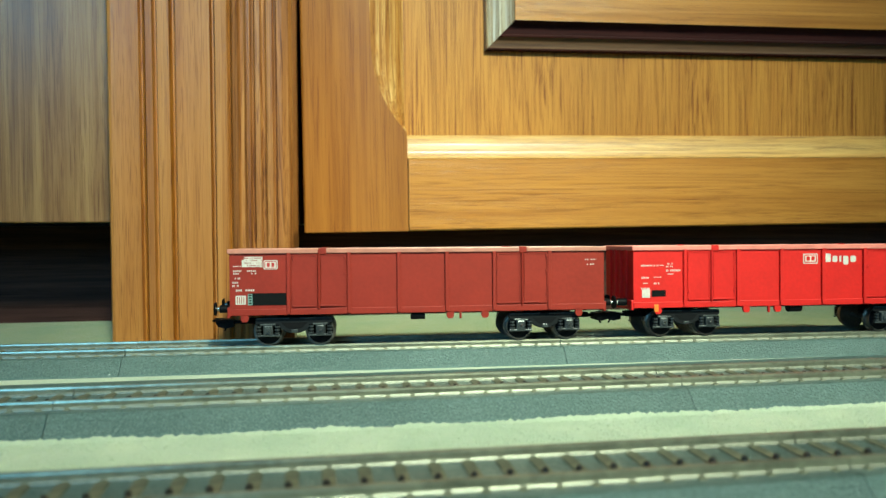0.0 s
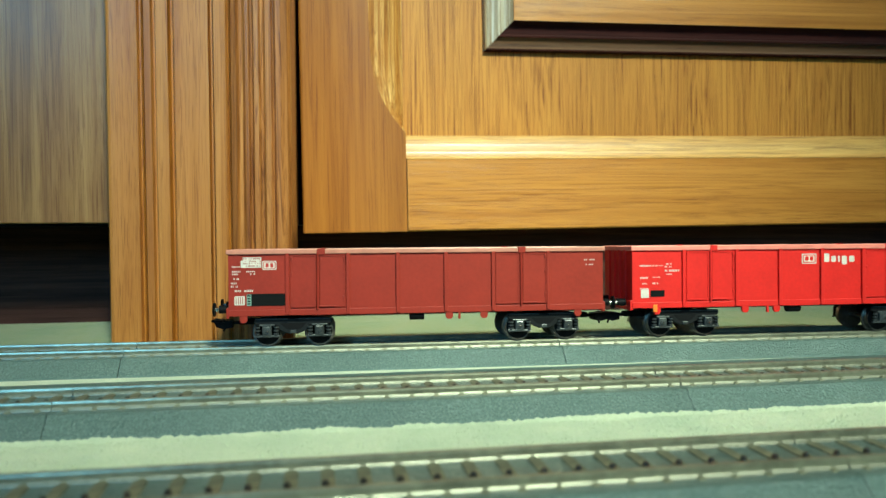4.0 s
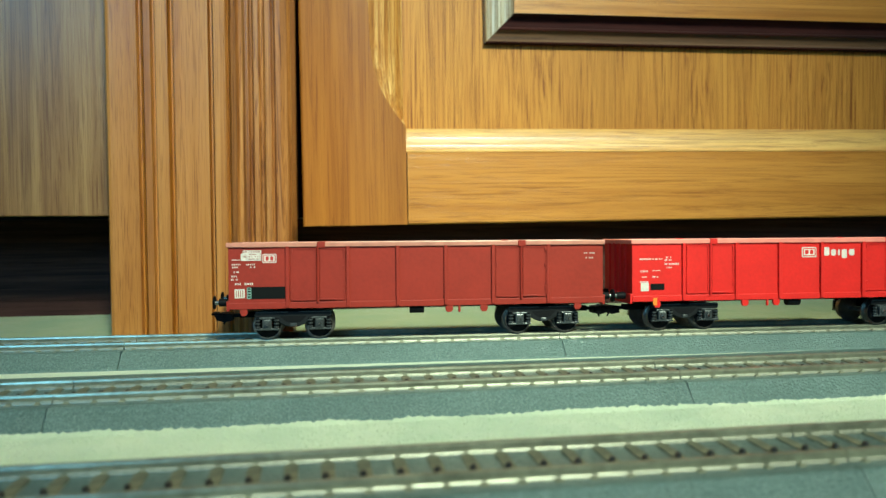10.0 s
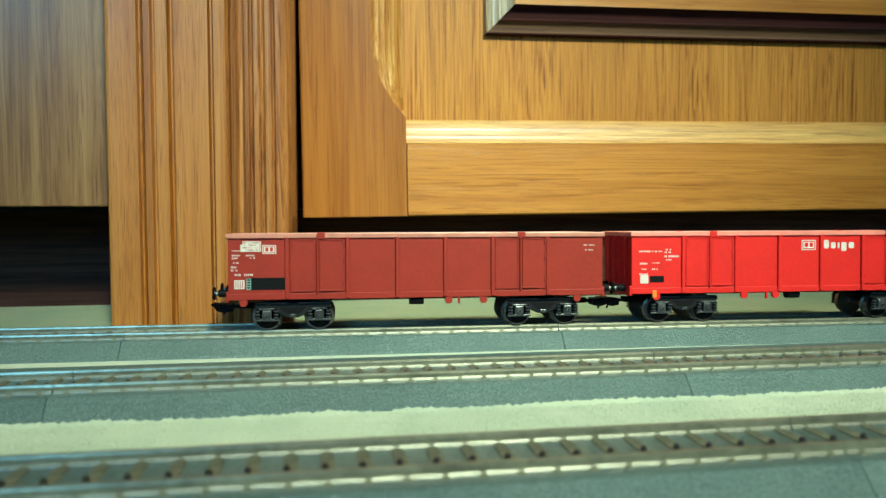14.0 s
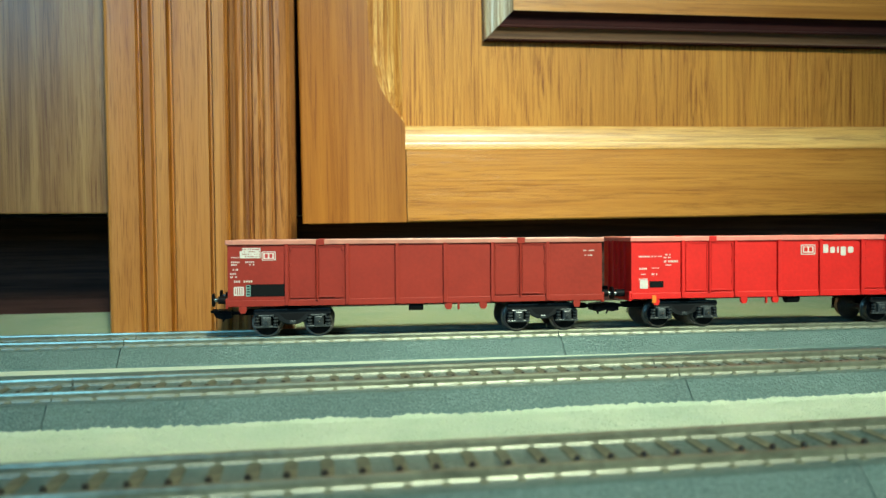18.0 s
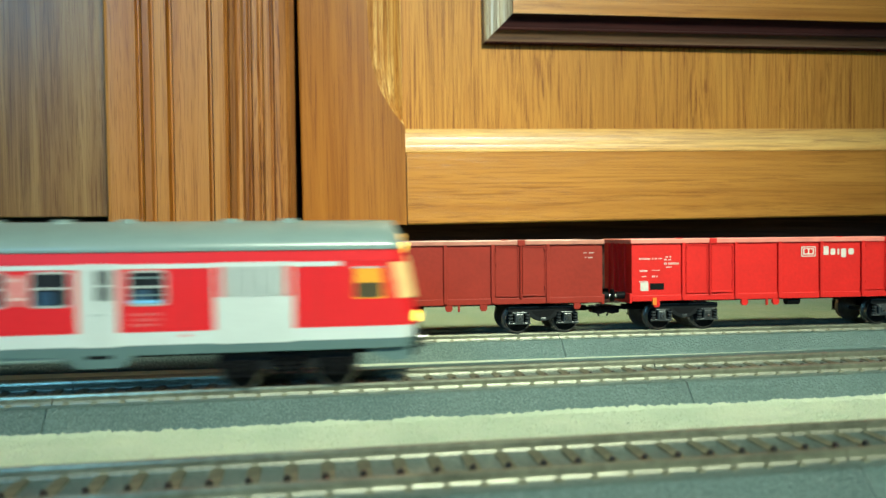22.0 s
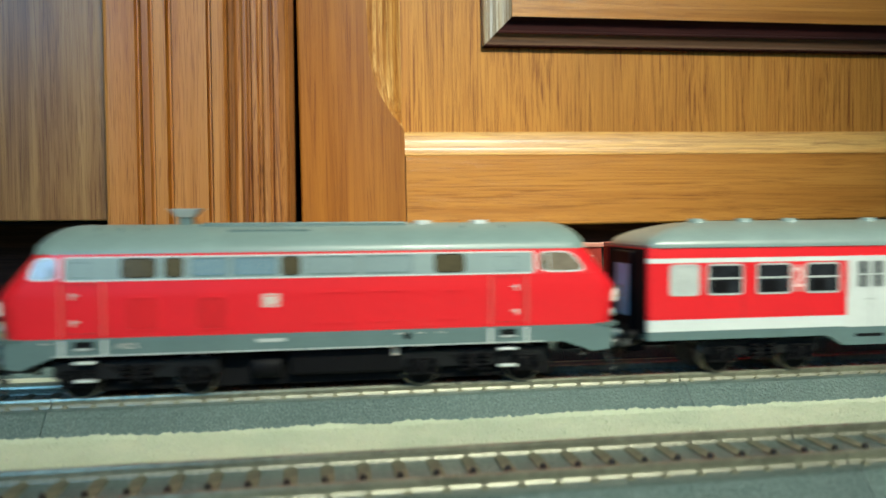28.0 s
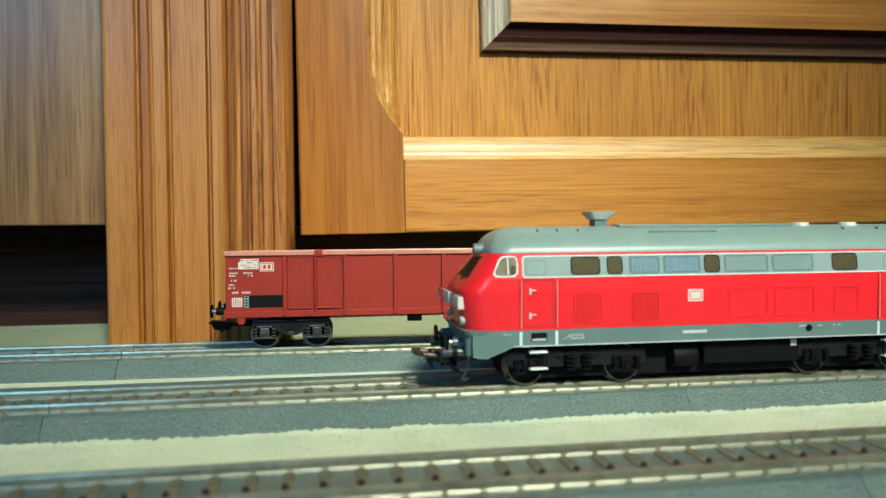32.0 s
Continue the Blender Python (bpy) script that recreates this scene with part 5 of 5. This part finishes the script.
        part("filler_cap", cyl(1.0, (26.6, s * (HW - 0.4), 15.2), (26.6, s * (HW + 0.3), 15.2), 12), "black_plastic", c)
        # tanks between the bogies
        part("fuel_tank", box(-6, 26, *sorted((s * 13.5, s * 4)), 4.6, 11.8, 0.8), "black_plastic", c, "black fuel tank")
        part("air_tank", cyl(3.4, (-16, s * 11, 7.2), (-8, s * 11, 7.2), 16, bevel=0.4), "black_plastic", c, smooth=True)
        part("tank_mark", plate([(22.5, 9.4), (24.5, 9.4), (24.5, 11.6), (22.5, 11.6)], lambda z: 13.6, s, 0.1), "print_white", c)
    for d in (-1, 1):
        # windscreen and lamps of each cab end
        o = 8.4 if d > 0 else 0.0
        x = lambda z: d * (hx(z) + 2.4) + o
        for s in (-1, 1):
            bm = bmesh.new()
            vs = [bm.verts.new((xx * K, yy * K, z * K)) for xx, yy, z in ((x(32.0) - d * 0.1, s * 0.8, 32.2), (x(32.0) - d * 1.8, s * 11.2, 32.2), (x(38.0) - d * 1.7, s * 10.4, 37.8), (x(38.0) - d * 0.1, s * 0.8, 37.8))]
            bm.faces.new(vs)
            bmesh.ops.solidify(bm, geom=bm.faces[:], thickness=0.0006)
            part("windscreen", bm, "window_glass_dark", c, "dark windscreen")
            part("headlamp", cyl(1.4, (d * 77.1 + o, s * 11.0, 19.6), (d * 80.7 + o, s * 11.0, 19.6), 14, 1.2), "band_grey", c, smooth=True)
            part("grab_iron", tube([(d * 80.1 + o, s * 11, 27), (d * 83.1 + o, s * 11, 27.4), (d * 83.1 + o, s * 11, 24.4), (d * 80.1 + o, s * 11, 24.2)], 0.3, 6), "chrome", c)
        part("top_lamp", cyl(1.7, (d * 68.6 + o, 0, 39.8), (d * 74.3 + o, 0, 39.8), 14), "skirt_grey", c, smooth=True)
        for y0 in (-12.4, 3.6):
            part("front_plate", box(*sorted((d * 77.6 + o, d * 81.5 + o)), y0, y0 + 8.8, 22.9, 26.6, 0.3), "print_white", c, "white front plate")
        buffer_pair(c, d * 79.1 + o, d, 13.2, "buffer_blue")
        coupler(c, d * 76.1 + o, d, 8.0, 7.5)
        for s in (-1, 1):
            ac = part("air_cylinder", cyl(1.5, (d * 76.0 + o, s * 10.5, 10.4), (d * 86.0 + o, s * 10.5, 10.4), 14, bevel=0.25), "axle_grey", c, "bare metal cylinder under the buffer", smooth=True)
            part("cylinder_band", cyl(1.75, (d * 81.5 + o, s * 10.5, 10.4), (d * 83.0 + o, s * 10.5, 10.4), 14), "black_plastic", ac)
            part("rail_guard", tube([(d * 78.0 + o, s * 12.0, 11.5), (d * 78.6 + o, s * 12.4, 6.0), (d * 80.6 + o, s * 12.4, 2.6), (d * 78.4 + o, s * 12.4, 3.0)], 0.4, 6), "axle_grey", c)
            part("hose", tube([(d * 79.4 + o, s * 8.0, 12.0), (d * 82.6 + o, s * 8.0, 10.0), (d * 82.4 + o, s * 8.0, 5.6), (d * 80.4 + o, s * 8.0, 4.0)], 0.6, 6), "black_plastic", c)
        part("coupler_pocket", box(*sorted((d * 74.0 + o, d * 85.5 + o)), -4.2, 4.2, 6.2, 9.4, 0.5), "coupler_brown", c, "brown plastic coupler head")
        part("coupler_loop", tube([(d * 84.5 + o, -3.4, 8.0), (d * 90.5 + o, -3.9, 8.9), (d * 92.6 + o, -1.6, 9.3), (d * 92.6 + o, 1.6, 9.3), (d * 90.5 + o, 3.9, 8.9), (d * 84.5 + o, 3.4, 8.0)], 0.85, 8), "coupler_brown", c)
        part("coupler_hook", prism([(d * 84.5 + o, 7.4), (d * 88.4 + o, 8.4), (d * 89.2 + o, 6.6), (d * 87.6 + o, 3.6), (d * 86.6 + o, 3.8), (d * 87.2 + o, 6.2), (d * 84.5 + o, 6.2)], -1.0, 1.0, "y"), "coupler_brown", c)
        part("brake_hose", tube([(d * 80.1 + o, -5, 11), (d * 82.1 + o, -5, 8), (d * 80.7 + o, -5, 5.4)], 0.45, 6), "black_plastic", c)
    # added near-black block that stands in for the shade under the locomotive
    part("underside_shade_block", box(-66, 70, -10, 10, 1.6, 11.8, 0.6), "dark_recess", c)
    for s in (-1, 1):
        bogie(c, s * 46.0, 30.0, 5.6, rolls=True, yside=13.4, heavy=True)
    return c


# ---------------------------------------------------------------- the stabled wagons and the train
REAR = lambda x: pose(x * K, (81.7 - 0.0259 * x) * K, 0, -1.6, 0, -1.484)
freight_wagon("freight_wagon", "wagon_brown", "rim_brown", REAR(10.8), "reddish-brown open freight wagon standing on the rear track", True)
freight_wagon("freight_wagon", "wagon_red", "rim_red", REAR(169.0), "bright red open freight wagon coupled behind the brown one", False)
CAB = coach("cab_coach", "red and white driving trailer with lit headlamps", "cab")
FIRST = coach("passenger_coach", "red and white commuter coach with a yellow first class stripe", "first")
SECOND = coach("passenger_coach", "red and white second class commuter coach", "second")
LOCO = locomotive()

# way of the train along the middle track: seconds and metres
RUN = [(0, -0.63), (17.4, -0.63), (18.4, -0.61), (19.4, -0.56), (20.4, -0.482), (21.0, -0.4105), (21.4, -0.3536), (22.0, -0.2636), (22.6, -0.1719), (23.2, -0.0753), (23.8, 0.0239), (24.4, 0.1208),
       (25.0, 0.2133), (25.5, 0.2913), (26.0, 0.3550), (26.5, 0.4080), (27.0, 0.4585), (27.5, 0.5132), (28.0, 0.5658), (28.5, 0.6112), (29.0, 0.6442), (29.5, 0.6675), (30.0, 0.6815), (30.5, 0.6871), (31.0, 0.6890), (31.5, 0.6893), (32, 0.6893)]


def run_at(t):
    """Smooth place of the train between the rows."""
    ts, ss = [q[0] for q in RUN], [q[1] for q in RUN]
    n = len(ts)
    d = [(ss[i + 1] - ss[i]) / (ts[i + 1] - ts[i]) for i in range(n - 1)]
    m = [0.0] + [0.0 if d[i - 1] * d[i] <= 0 else 2 * d[i - 1] * d[i] / (d[i - 1] + d[i]) for i in range(1, n - 1)] + [0.0]
    for i in range(n - 1):
        if t <= ts[i + 1]:
            h = ts[i + 1] - ts[i]
            u = (t - ts[i]) / h
            return (2 * u ** 3 - 3 * u * u + 1) * ss[i] + (u ** 3 - 2 * u * u + u) * h * m[i] + (3 * u * u - 2 * u ** 3) * ss[i + 1] + (u ** 3 - u * u) * h * m[i + 1]
    return ss[-1]


def motions():
    times = [0, 17.4] + [17.6 + 0.2 * i for i in range(73)]
    for thing, off in ((CAB, 0.1384), (FIRST, -0.1160), (SECOND, -0.3727), (LOCO, -0.5968)):
        walk(thing, [(t, pose(run_at(t) + off, 0, 0)) for t in times])
    fine = [0, 17.4] + [17.4 + i / 30 for i in range(1, 439)]
    for ax, x, r in WHEELS:
        walk(ax, [(t, pose(x * K, 0, r * K, 0, math.degrees((run_at(t) + 0.63) / (r * K)), 0)) for t in fine])


motions()
